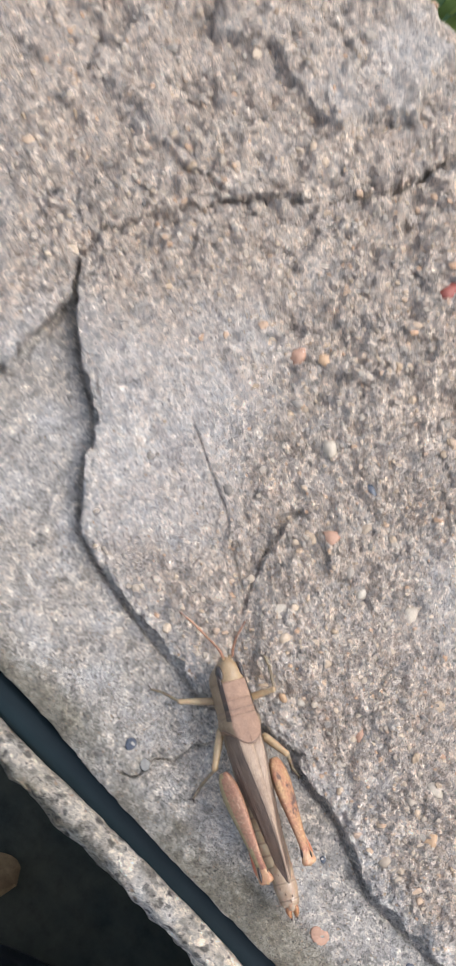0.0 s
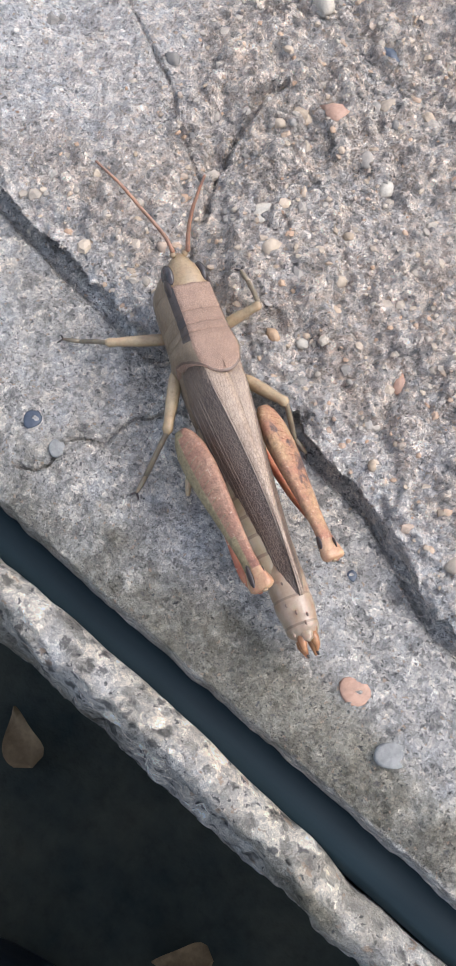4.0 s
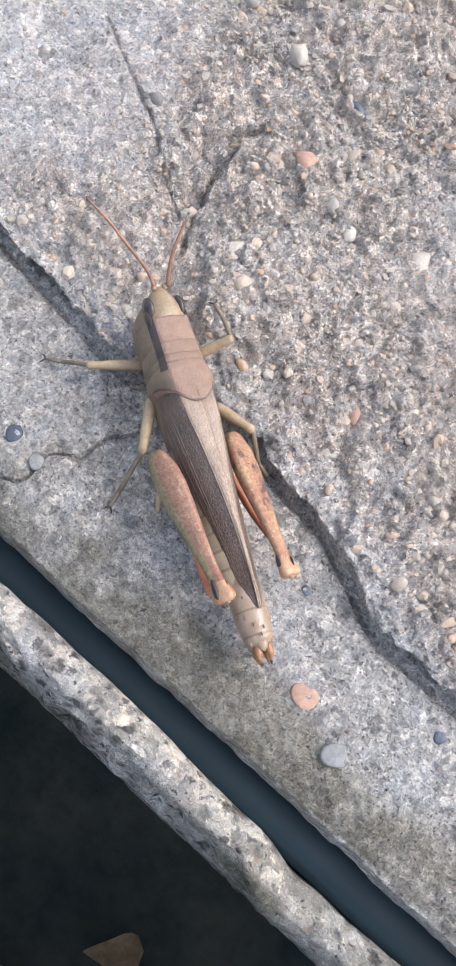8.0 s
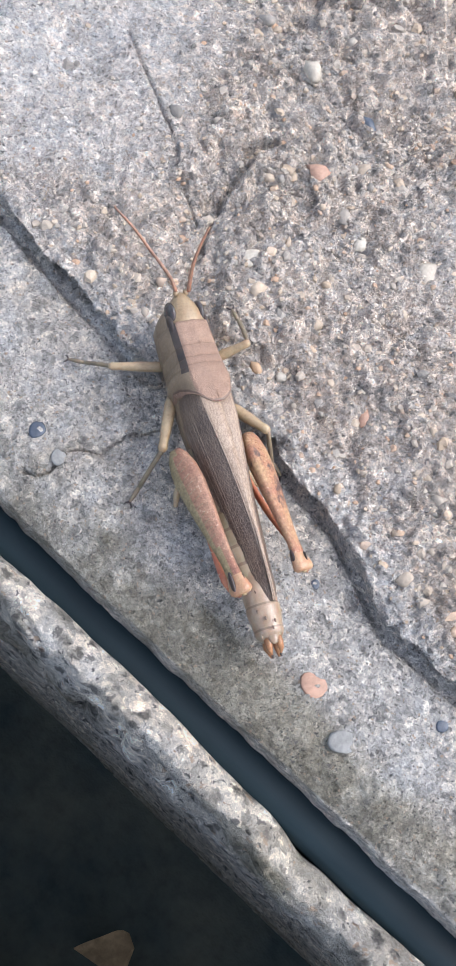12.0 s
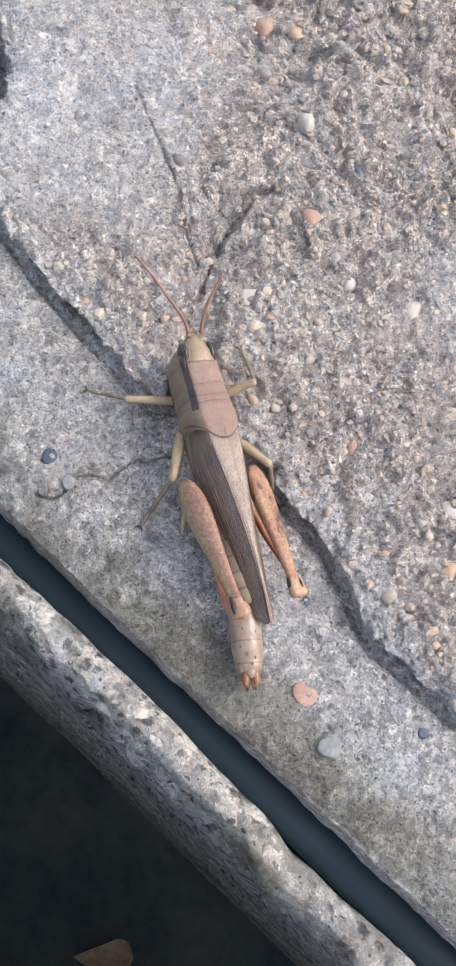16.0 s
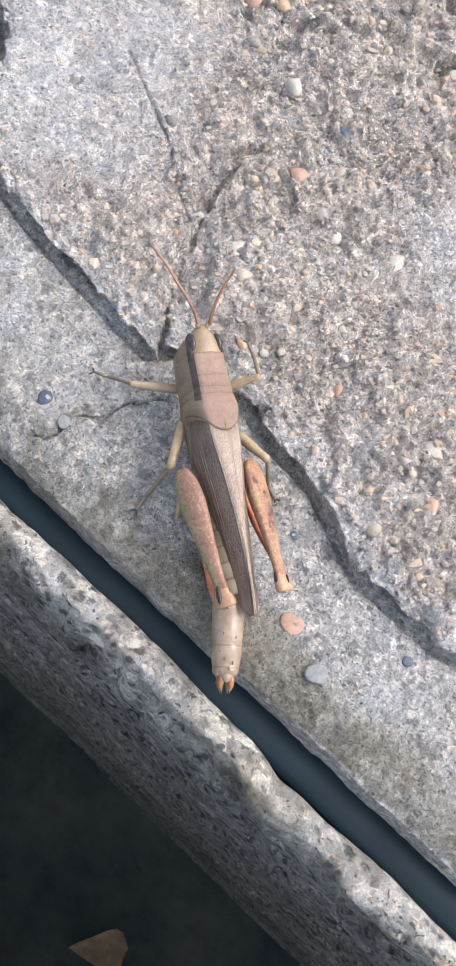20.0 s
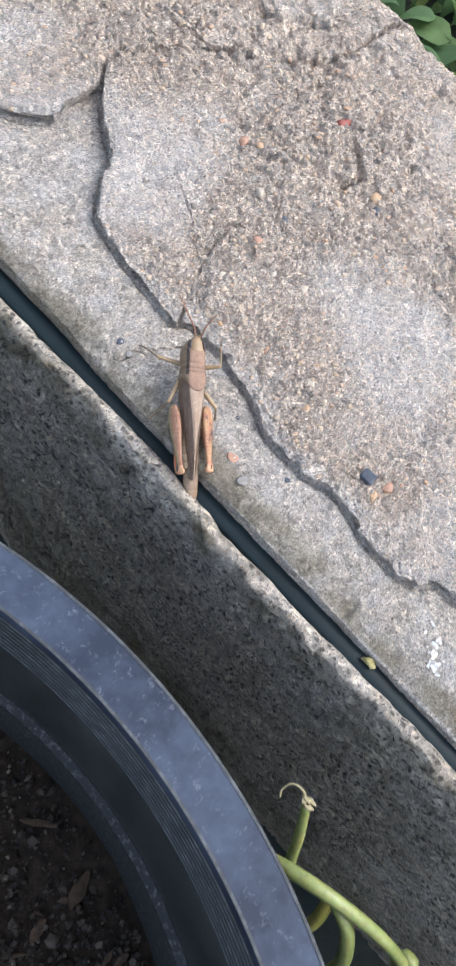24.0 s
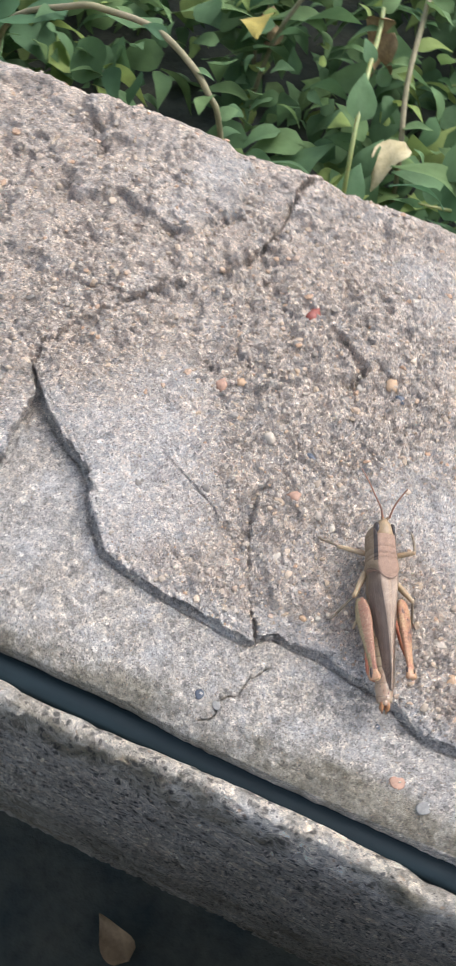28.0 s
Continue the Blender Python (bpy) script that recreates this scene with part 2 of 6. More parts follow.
def concrete(name, grey, warm, bloom, warmth=0.5, pale=0.5, moss=0.0, rough_mm=0.25, grain=1.0, specks=1.0, coat=False, algae_shade=False, dark=0.80, pocks=0.0):
    """Weathered cement: warm and grey zones, pale skin, sand of many tones, pores."""
    m, t, b = material(name)
    co = coords(t)
    warp = noise_of(t, co, 1.1 * grain, 4, 0.7)
    push = node(t, "ShaderNodeVectorMath", {0: warp.outputs["Color"]}, operation="SCALE", Scale=1.5 / grain)
    bent = node(t, "ShaderNodeVectorMath", {0: co, 1: push.outputs[0]}, operation="ADD").outputs[0]
    big = noise_of(t, co, 0.035, 5, 0.6).outputs[0]
    mid = noise_of(t, co, 0.13, 6, 0.65).outputs[0]
    lump_n = noise_of(t, co, 0.55 * grain, 6, 0.7).outputs[0]
    fine = noise_of(t, co, 2.0 * grain, 6, 0.78).outputs[0]
    base = mixed(t, ramp(t, big, [(0.42 - 0.22 * warmth, 0.0), (0.75 - 0.22 * warmth, 1.0)]), grey, warm)
    skin = ramp(t, mid, [(0.60 - 0.3 * pale, 0.0), (0.76 - 0.25 * pale, 1.0)])
    if coat:
        # where the smooth skin has worn off, warm sand shows
        bare = t.nodes.new("ShaderNodeAttribute")
        bare.attribute_name = "bare"
        smooth_skin = ramp(t, bare.outputs["Fac"], [(0.1, 0.95), (0.7, 0.1)])
        base = mixed(t, ramp(t, bare.outputs["Fac"], [(0.1, 0.0), (0.7, 0.85)]), base, warm)
        skin = mixed(t, 0.35, smooth_skin, skin, "MIX")
    veil = mixed(t, 0.6, skin, ramp(t, fine, [(0.40, 0.0), (0.56, 1.0)]), "MULTIPLY")
    if moss:
        film = ramp(t, noise_of(t, co, 0.07, 6, 0.65).outputs[0], [(0.42, 0.0), (0.68, 1.0)])
        base = mixed(t, mixed(t, 1.0, film, (moss, moss, moss), "MULTIPLY"), base, (0.13, 0.115, 0.07))
    # sand, a tone for each grain, with uneven rims
    for scale, share in ((0.62, 0.6), (1.25, 0.65), (2.8, 0.45)):
        cell = node(t, "ShaderNodeTexVoronoi", {"Vector": bent}, Scale=scale * grain, Randomness=1.0)
        pick = t.nodes.new("ShaderNodeSeparateColor")
        t.links.new(cell.outputs["Color"], pick.inputs[0])
        tone = ramp(t, pick.outputs[0], [(0.0, (0.50, 0.49, 0.48)), (0.12, (0.78, 0.76, 0.74)), (0.45, (1.0, 0.99, 0.98)), (0.75, (1.14, 1.10, 1.05)), (0.9, (1.32, 1.27, 1.2)), (1.0, (1.6, 1.59, 1.56))])
        base = mixed(t, share * specks, base, tone, "MULTIPLY")
    if coat:
        pebble = t.nodes.new("ShaderNodeAttribute")
        pebble.attribute_name = "grain"
        tone = ramp(t, pebble.outputs["Fac"], [(0.0, (0.93, 0.93, 0.93)), (0.08, (0.55, 0.54, 0.53)), (0.2, (1.0, 0.96, 0.91)), (0.4, (1.25, 1.2, 1.14)), (0.5, (0.98, 0.86, 0.75)), (0.65, (1.3, 1.25, 1.18)), (0.8, (0.92, 0.78, 0.67)), (1.0, (1.45, 1.42, 1.36))])
        base = mixed(t, 0.9, base, tone, "MULTIPLY")
    base = mixed(t, mixed(t, 1.0, veil, (0.7, 0.7, 0.7), "MULTIPLY"), base, bloom)
    # the mask holds olive growth and, on the kerb, painted shade
    if algae_shade:
        stain_shade = t.nodes.new("ShaderNodeAttribute")
        stain_shade.attribute_name = "algae_shade"
        base = mixed(t, stain_shade.outputs["Fac"], base, mixed(t, ramp(t, mid, [(0.4, 0.0), (0.6, 1.0)]), (0.165, 0.14, 0.085), (0.33, 0.285, 0.20)))
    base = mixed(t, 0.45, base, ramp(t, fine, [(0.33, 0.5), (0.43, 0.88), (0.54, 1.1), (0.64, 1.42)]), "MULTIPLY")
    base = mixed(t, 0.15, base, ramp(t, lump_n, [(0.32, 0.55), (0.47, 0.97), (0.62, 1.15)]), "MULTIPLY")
    domes = []
    for scale, share in ((1.2, 0.3), (2.5, 0.42), (5.2, 0.58)):
        cell = node(t, "ShaderNodeTexVoronoi", {"Vector": bent}, Scale=scale, Randomness=1.0)
        pick = t.nodes.new("ShaderNodeSeparateColor")
        t.links.new(cell.outputs["Color"], pick.inputs[0])
        tone = ramp(t, pick.outputs[2], [(0.0, (0.42, 0.41, 0.40)), (0.10, (0.72, 0.71, 0.70)), (0.35, (0.95, 0.95, 0.95)), (0.7, (1.08, 1.07, 1.06)), (0.88, (1.22, 1.20, 1.17)), (1.0, (1.55, 1.54, 1.52))])
        base = mixed(t, share, base, tone, "MULTIPLY")
        domes.append(ramp(t, cell.outputs["Distance"], [(0.0, 1.0), (0.35, 0.75), (0.62, 0.0)]))
    for scale, chance, colour in ((2.4, dark, (0.10, 0.095, 0.09)), (1.3, 0.84, (0.17, 0.155, 0.14)), (1.7, 0.84, (0.50, 0.36, 0.25))):
        cell = node(t, "ShaderNodeTexVoronoi", {"Vector": bent}, Scale=scale * grain, Randomness=1.0)
        pick = t.nodes.new("ShaderNodeSeparateColor")
        t.links.new(cell.outputs["Color"], pick.inputs[0])
        here = mixed(t, 1.0, ramp(t, pick.outputs[1], [(chance - 0.02, 0.0), (chance, 1.0)]), ramp(t, cell.outputs["Distance"], [(0.2, 0.8 * specks), (0.34, 0.0)]), "MULTIPLY")
        base = mixed(t, here, base, colour)
    if pocks:
        # pore shade painted into the colour as black spots, in swarms
        nudge = node(t, "ShaderNodeVectorMath", {0: noise_of(t, co, 0.9, 3, 0.6).outputs["Color"]}, operation="SCALE", Scale=1.6)
        pore = node(t, "ShaderNodeTexVoronoi", {"Vector": node(t, "ShaderNodeVectorMath", {0: co, 1: nudge.outputs[0]}, operation="ADD").outputs[0]}, Scale=0.5, Randomness=1.0)
        swarm = ramp(t, noise_of(t, co, 0.06, 4, 0.6).outputs[0], [(0.36, 0.15), (0.52, 1.0)])
        holes = mixed(t, 1.0, ramp(t, pore.outputs["Distance"], [(0.22, pocks), (0.42, 0.0)]), swarm, "MULTIPLY")
        base = mixed(t, holes, base, (0.055, 0.052, 0.05))
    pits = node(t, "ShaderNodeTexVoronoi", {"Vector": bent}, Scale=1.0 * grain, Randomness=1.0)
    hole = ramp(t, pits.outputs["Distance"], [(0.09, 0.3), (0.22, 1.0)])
    # pit darkness is put into the colour as well as the relief
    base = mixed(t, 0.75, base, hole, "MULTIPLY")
    t.links.new(base, b.inputs["Base Color"])
    b.inputs["Roughness"].default_value = 0.93
    b.inputs["Specular IOR Level"].default_value = 0.2
    bumped(t, b, [(lump_n, 1.0, rough_mm * 6), (fine, 1.0, rough_mm * 4), (hole, 0.8, rough_mm * 1.5), (domes[1], 0.9, 0.16), (domes[2], 0.9, 0.08)])
    return m


def stone(name, stops, spread=1.0):
    """Pebbles, a tone for each; joined grains vary by island, single ones by object."""
    m, t, b = material(name)
    g = t.nodes.new("ShaderNodeNewGeometry")
    o = t.nodes.new("ShaderNodeObjectInfo")
    add = node(t, "ShaderNodeMath", {0: g.outputs["Random Per Island"], 1: o.outputs["Random"]}, operation="ADD")
    fr = node(t, "ShaderNodeMath", {0: add.outputs[0]}, operation="FRACT")
    co = coords(t)
    n = noise_of(t, co, 1.4, 5, 0.65).outputs[0]
    c = mixed(t, 0.6, ramp(t, fr.outputs[0], stops), ramp(t, n, [(0.3, 0.55), (0.5, 1.0), (0.75, 1.25)]), "MULTIPLY")
    t.links.new(c, b.inputs["Base Color"])
    b.inputs["Roughness"].default_value = 0.7
    bumped(t, b, [(noise_of(t, co, 3.0, 4, 0.7).outputs[0], 0.5, 0.15)])
    return m


def mottled(name, a, c, scale, rough=0.5, bump_mm=0.05, bump_scale=8.0, stretch=(1, 1, 1), low=0.35, high=0.65, metal=0.0, coat=0.0, sub=0.0):
    m, t, b = material(name)
    co = coords(t, stretch)
    n = noise_of(t, co, scale, 5, 0.6).outputs[0]
    f = noise_of(t, co, scale * 6, 4, 0.65).outputs[0]
    col = mixed(t, ramp(t, n, [(low, 0.0), (high, 1.0)]), a, c)
    col = mixed(t, 0.5, col, ramp(t, f, [(0.3, 0.6), (0.5, 1.0), (0.7, 1.2)]), "MULTIPLY")
    t.links.new(col, b.inputs["Base Color"])
    b.inputs["Roughness"].default_value = rough
    b.inputs["Metallic"].default_value = metal
    b.inputs["Coat Weight"].default_value = coat
    if sub:
        b.inputs["Subsurface Weight"].default_value = sub
        b.inputs["Subsurface Scale"].default_value = 0.0006
    bumped(t, b, [(noise_of(t, co, bump_scale, 4, 0.6).outputs[0], 0.5, bump_mm)])
    return m


GREY, TAN, BLOOM = (0.60, 0.59, 0.58), (0.53, 0.49, 0.458), (0.72, 0.706, 0.69)
M_SLAB = concrete("base_concrete", (0.54, 0.53, 0.515), (0.525, 0.49, 0.445), (0.67, 0.66, 0.645), warmth=0.68, pale=0.38, moss=0.04, specks=1.1, rough_mm=0.17, grain=1.2, algae_shade=True, dark=0.72)
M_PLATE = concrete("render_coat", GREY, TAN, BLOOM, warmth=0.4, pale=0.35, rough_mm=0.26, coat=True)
M_CURB = concrete("kerb_concrete", (0.74, 0.72, 0.68), (0.69, 0.64, 0.56), (0.82, 0.805, 0.78), warmth=0.5, pale=0.35, moss=0.1, rough_mm=0.36, grain=0.5, specks=1.1, algae_shade=True, dark=0.7, pocks=0.82)
M_GRAIN = stone("sand_grain", [(0.0, (0.12, 0.105, 0.09)), (0.1, (0.26, 0.225, 0.185)), (0.3, (0.33, 0.27, 0.205)), (0.5, (0.33, 0.24, 0.155)), (0.66, (0.35, 0.30, 0.24)), (0.80, (0.36, 0.22, 0.13)), (0.95, (0.43, 0.34, 0.245))])
M_RUBBER = mottled("joint_rubber", (0.006, 0.0138, 0.0165), (0.011, 0.022, 0.026), 0.08, rough=0.5, bump_mm=0.1, bump_scale=0.6, stretch=(0.2, 1, 1))
M_RUBBER.node_tree.nodes["Principled BSDF"].inputs["Specular IOR Level"].default_value = 0.25


def pot_plastic():
    m, t, b = material("black_plastic")
    co = coords(t)
    dust_sheen = noise_of(t, co, 0.035, 6, 0.65).outputs[0]
    scratch = noise_of(t, coords(t, (0.5, 0.5, 3)), 0.9, 6, 0.8).outputs[0]
    # bluish tones carry the sky's reflection in the colour; specular is lowered below
    col = mixed(t, ramp(t, dust_sheen, [(0.40, 0.0), (0.64, 1.0)]), (0.018, 0.025, 0.042), (0.054, 0.070, 0.104))
    col = mixed(t, ramp(t, scratch, [(0.57, 0.0), (0.70, 0.7)]), col, (0.15, 0.157, 0.185))
    b.inputs["Specular IOR Level"].default_value = 0.22
    t.links.new(col, b.inputs["Base Color"])
    t.links.new(ramp(t, dust_sheen, [(0.3, 0.35), (0.7, 0.6)]), b.inputs["Roughness"])
    bumped(t, b, [(scratch, 0.25, 0.15), (dust_sheen, 0.3, 0.5)])
    return m


M_POT = pot_plastic()
M_POT_IN = mottled("inner_plastic", (0.024, 0.029, 0.029), (0.056, 0.062, 0.06), 0.05, rough=0.42, bump_mm=0.3, bump_scale=0.3, stretch=(1, 1, 0.3))
M_POT_EDGE = mottled("scuffed_skylit_ridge", (0.024, 0.028, 0.030), (0.10, 0.108, 0.118), 0.3, rough=0.6, low=0.45, high=0.75)
M_POT_LOW = mottled("scratched_plastic", (0.022, 0.026, 0.028), (0.16, 0.165, 0.17), 1.1, rough=0.75, bump_mm=0.5, bump_scale=0.8, stretch=(0.6, 0.6, 1.0), low=0.52, high=0.74)
M_SOIL = mottled("potting_soil", (0.014, 0.012, 0.009), (0.045, 0.033, 0.024), 0.25, rough=0.95, bump_mm=1.5, bump_scale=0.8)
M_EARTH = mottled("bare_earth", (0.028, 0.037, 0.035), (0.062, 0.064, 0.05), 0.03, rough=0.95, bump_mm=3.0, bump_scale=0.1)
M_CHIP = mottled("bark_chip", (0.035, 0.025, 0.018), (0.14, 0.098, 0.066), 0.7, rough=0.9, bump_mm=0.5, bump_scale=1.2, stretch=(1, 0.3, 1))
for m in (M_POT_IN, M_SOIL, M_CHIP, M_EARTH):
    m.node_tree.nodes["Principled BSDF"].inputs["Specular IOR Level"].default_value = 0.2
M_DRY = mottled("dry_leaf", (0.17, 0.105, 0.05), (0.34, 0.24, 0.12), 0.08, rough=0.8, bump_mm=0.3, bump_scale=0.4)
M_PALE_LEAF = mottled("bleached_leaf", (0.42, 0.34, 0.17), (0.58, 0.50, 0.30), 0.06, rough=0.8, bump_mm=0.3, bump_scale=0.4)
M_STEM = mottled("green_stem", (0.17, 0.21, 0.06), (0.29, 0.31, 0.11), 0.12, rough=0.4, bump_mm=0.1, bump_scale=1.0, sub=0.15)
M_STEM_Y = mottled("yellow_stem", (0.33, 0.30, 0.05), (0.42, 0.38, 0.10), 0.12, rough=0.4, bump_mm=0.1, bump_scale=1.0, sub=0.15)
M_WITHER = mottled("withered_flower", (0.24, 0.21, 0.11), (0.36, 0.31, 0.19), 0.6, rough=0.9)


def leaf_green(name, a, c):
    m, t, b = material(name)
    o = t.nodes.new("ShaderNodeObjectInfo")
    n = noise_of(t, coords(t), 0.06, 5, 0.6).outputs[0]
    col = mixed(t, ramp(t, o.outputs["Random"], [(0.0, 0.0), (1.0, 1.0)]), a, c)
    g = t.nodes.new("ShaderNodeNewGeometry")
    col = mixed(t, 0.7, col, ramp(t, g.outputs["Random Per Island"], [(0.0, (0.55, 0.7, 0.7)), (0.45, (0.9, 1.0, 1.0)), (0.75, (1.25, 1.2, 0.95)), (0.92, (1.9, 1.5, 0.8)), (1.0, (2.6, 2.0, 1.3))]), "MULTIPLY")
    col = mixed(t, 0.6, col, ramp(t, n, [(0.3, 0.55), (0.7, 1.3)]), "MULTIPLY")
    t.links.new(col, b.inputs["Base Color"])
    b.inputs["Roughness"].default_value = 0.7
    b.inputs["Specular IOR Level"].default_value = 0.25
    thin = node(t, "ShaderNodeBsdfTranslucent", {"Color": col})
    both = node(t, "ShaderNodeMixShader", {1: b.outputs[0], 2: thin.outputs[0]})
    both.inputs[0].default_value = 0.4
    t.links.new(both.outputs[0], t.nodes["Material Output"].inputs["Surface"])
    return m


M_LEAF = leaf_green("vine_leaf", (0.075, 0.15, 0.08), (0.17, 0.25, 0.105))
M_VINE = mottled("vine_stem", (0.16, 0.15, 0.07), (0.26, 0.22, 0.13), 0.05, rough=0.7)


def rusty_steel():
    m, t, b = material("rusty_steel")
    co = coords(t)
    a = noise_of(t, co, 0.05, 6, 0.65).outputs[0]
    f = noise_of(t, co, 0.5, 6, 0.7).outputs[0]
    spot = noise_of(t, co, 0.11, 5, 0.7).outputs[0]
    col = mixed(t, ramp(t, a, [(0.35, 0.0), (0.65, 1.0)]), (0.04, 0.038, 0.036), (0.075, 0.063, 0.053))
    dirt = noise_of(t, coords(t, (1.0, 0.4, 1.0)), 0.08, 6, 0.7).outputs[0]
    col = mixed(t, ramp(t, dirt, [(0.42, 0.0), (0.56, 0.85)]), col, (0.10, 0.078, 0.056))
    col = mixed(t, ramp(t, spot, [(0.55, 0.0), (0.66, 0.9)]), col, (0.125, 0.07, 0.042))
    col = mixed(t, 0.6, col, ramp(t, f, [(0.3, 0.6), (0.7, 1.35)]), "MULTIPLY")
    t.links.new(col, b.inputs["Base Color"])
    b.inputs["Metallic"].default_value = 0.1
    b.inputs["Specular IOR Level"].default_value = 0.35
    t.links.new(ramp(t, f, [(0.3, 0.42), (0.7, 0.65)]), b.inputs["Roughness"])
    bumped(t, b, [(spot, 0.6, 0.8), (f, 0.5, 0.2)])
    return m


M_STEEL = rusty_steel()
M_RUST = mottled("rust_crust", (0.07, 0.035, 0.022), (0.15, 0.078, 0.048), 0.6, rough=0.95, bump_mm=0.3, bump_scale=2.0)

# ---- the wall: base slab, render coat in broken plates, joint, kerb ----
SKEW = 0.012
EDGE = [(-56, 15.2), (-50, 14.0), (-44.4, 13.2), (-40.2, 12.8), (-36, 12.5), (-33.4, 12.0), (-32.2, 12.4), (-31.2, 14.4), (-29.5, 15.2), (-24.5, 14.9), (-19.4, 14.9),
        (-15.6, 14.2), (-12.8, 13.5), (-10.1, 13.4), (-8.5, 13.0), (-5.5, 11.8), (-2.1, 10.2), (1.3, 8.5), (2.6, 8.1), (4.2, 8.3), (9.5, 8.1), (14, 8.3), (17, 9.1),
        (20, 10.2), (24, 10.2), (26, 9.6), (30.6, 8.0), (36.8, 6.8), (43.8, 6.9), (48.2, 8.5), (51.1, 12.3), (55.6, 12.2), (59.4, 13.3), (72, 9), (95, 13), (130, 9), (260, 12), (1500, 12)]
LEFT_EDGE = [(-95, 45.3), (-92.5, 42.8), (-85.3, 37.4), (-79, 33.8), (-74.7, 29.6), (-74, 27.2), (-71.6, 23.8), (-66.2, 17.9), (-61, 16.2)]
CRACK = [(-95, 45.3), (-98.9, 51), (-100, 58.4), (-96, 67), (-92, 73.6), (-89.6, 79), (-83.8, 84.6), (-77, 92), (-73, 98), (-70.4, 105), (-68.7, 112.5), (-69.4, 116.5), (-68.2, 123), (-69, 129), (-70, 135), (-66, 152)]
RIGHT_PLATE = LEFT_EDGE + EDGE + [(1500, 200), (-66, 200)] + CRACK[::-1][:-1]
LEFT_PLATE = [(-95, 45.3), (-95.3, 42.3), (-94, 38), (-94.5, 35.4), (-93.6, 32), (-93.2, 29), (-97.5, 23.8), (-101, 21), (-112, 19), (-126, 24), (-150, 17), (-190, 22), (-300, 18), (-1500, 20), (-1500, 200), (-66, 200)] + CRACK[::-1][:-1]
TIP_CRACK = [(-32, 13), (-34.2, 16.6), (-36.5, 21), (-38.4, 24.5), (-40, 29), (-41.3, 33.5), (-42.4, 36.5), (-43.7, 40.2), (-41.8, 42.9)]
HAIR_CRACK = [(-40.5, 28.5), (-42.5, 29.3), (-46.7, 31.8), (-50, 34.8), (-56.2, 38.2), (-64, 42)]
FAR_CRACK = [(-90, 79), (-98, 77), (-106, 78)]


def back_line(x):
    return 143.5 - 0.062 * x


def slab_height(x, y):
    """The base slab's top, falling into the joint in front and rounded off behind."""
    v = y + SKEW * x - 0.9 * ease(-30, -55, x) + 0.16 * field(x, y * 0, 9.0, 3) + 0.14 * angular(x, y * 0, 2.1, 4) + 0.12 * angular(x, y, 1.0, 6)
    z = np.interp(v, [-8.2, -7.5, -7.35, -7.22, -7.12, -6.2, -4.6, -2.6, 0, 45, 62, 80, 92, 112, 140, 400], [-16, -13, -9.0, -3.2, -2.4, -1.8, -1.0, -0.35, 0, 0, -0.9, -2.2, -3.8, -7.6, -11, -12])
    sag = ease(20, 60, x) * ease(6, -6, y)
    z = z - 1.6 * sag
    over = y - back_line(x) - 1.5 * field(x, y * 0, 14.0, 5)
    z = z - np.where(over > -9, 0.055 * np.clip(over + 9, 0, 11) ** 2, 0) - np.where(over > 2, (over - 2) * 14, 0)
    return z


def relief(x, y, seed, coarse):
    return ((0.55 + 0.9 * ease(48, 75, y)) * coarse * fractal(x, y, 22, seed, 3) + 0.30 * coarse * fractal(x, y, 5, seed + 5, 3) + 0.30 * fractal(x, y, 1.7, seed + 9, 3, 0.7))


def spread(*stretches):
    """Coordinates from stretches (start, end, step)."""
    out = [np.arange(a, b, s) for a, b, s in stretches]
    return np.concatenate(out + [[stretches[-1][1]]])


def sheet(xs, ys, height, keep=None):
    gx, gy = np.meshgrid(xs, ys, indexing="ij")
    gz = height(gx, gy)
    n, m = gx.shape
    idx = np.arange(n * m).reshape(n, m)
    faces = np.stack([idx[:-1, :-1], idx[1:, :-1], idx[1:, 1:], idx[:-1, 1:]], -1).reshape(-1, 4)
    verts = np.stack([gx, gy, gz], -1).reshape(-1, 3)
    if keep is not None:
        ok = keep(gx, gy).reshape(-1)
        faces = faces[ok[faces].any(1)]
        used = np.unique(faces)
        back = np.full(len(verts), -1)
        back[used] = np.arange(len(used))
        verts, faces = verts[used], back[faces]
    return verts, faces


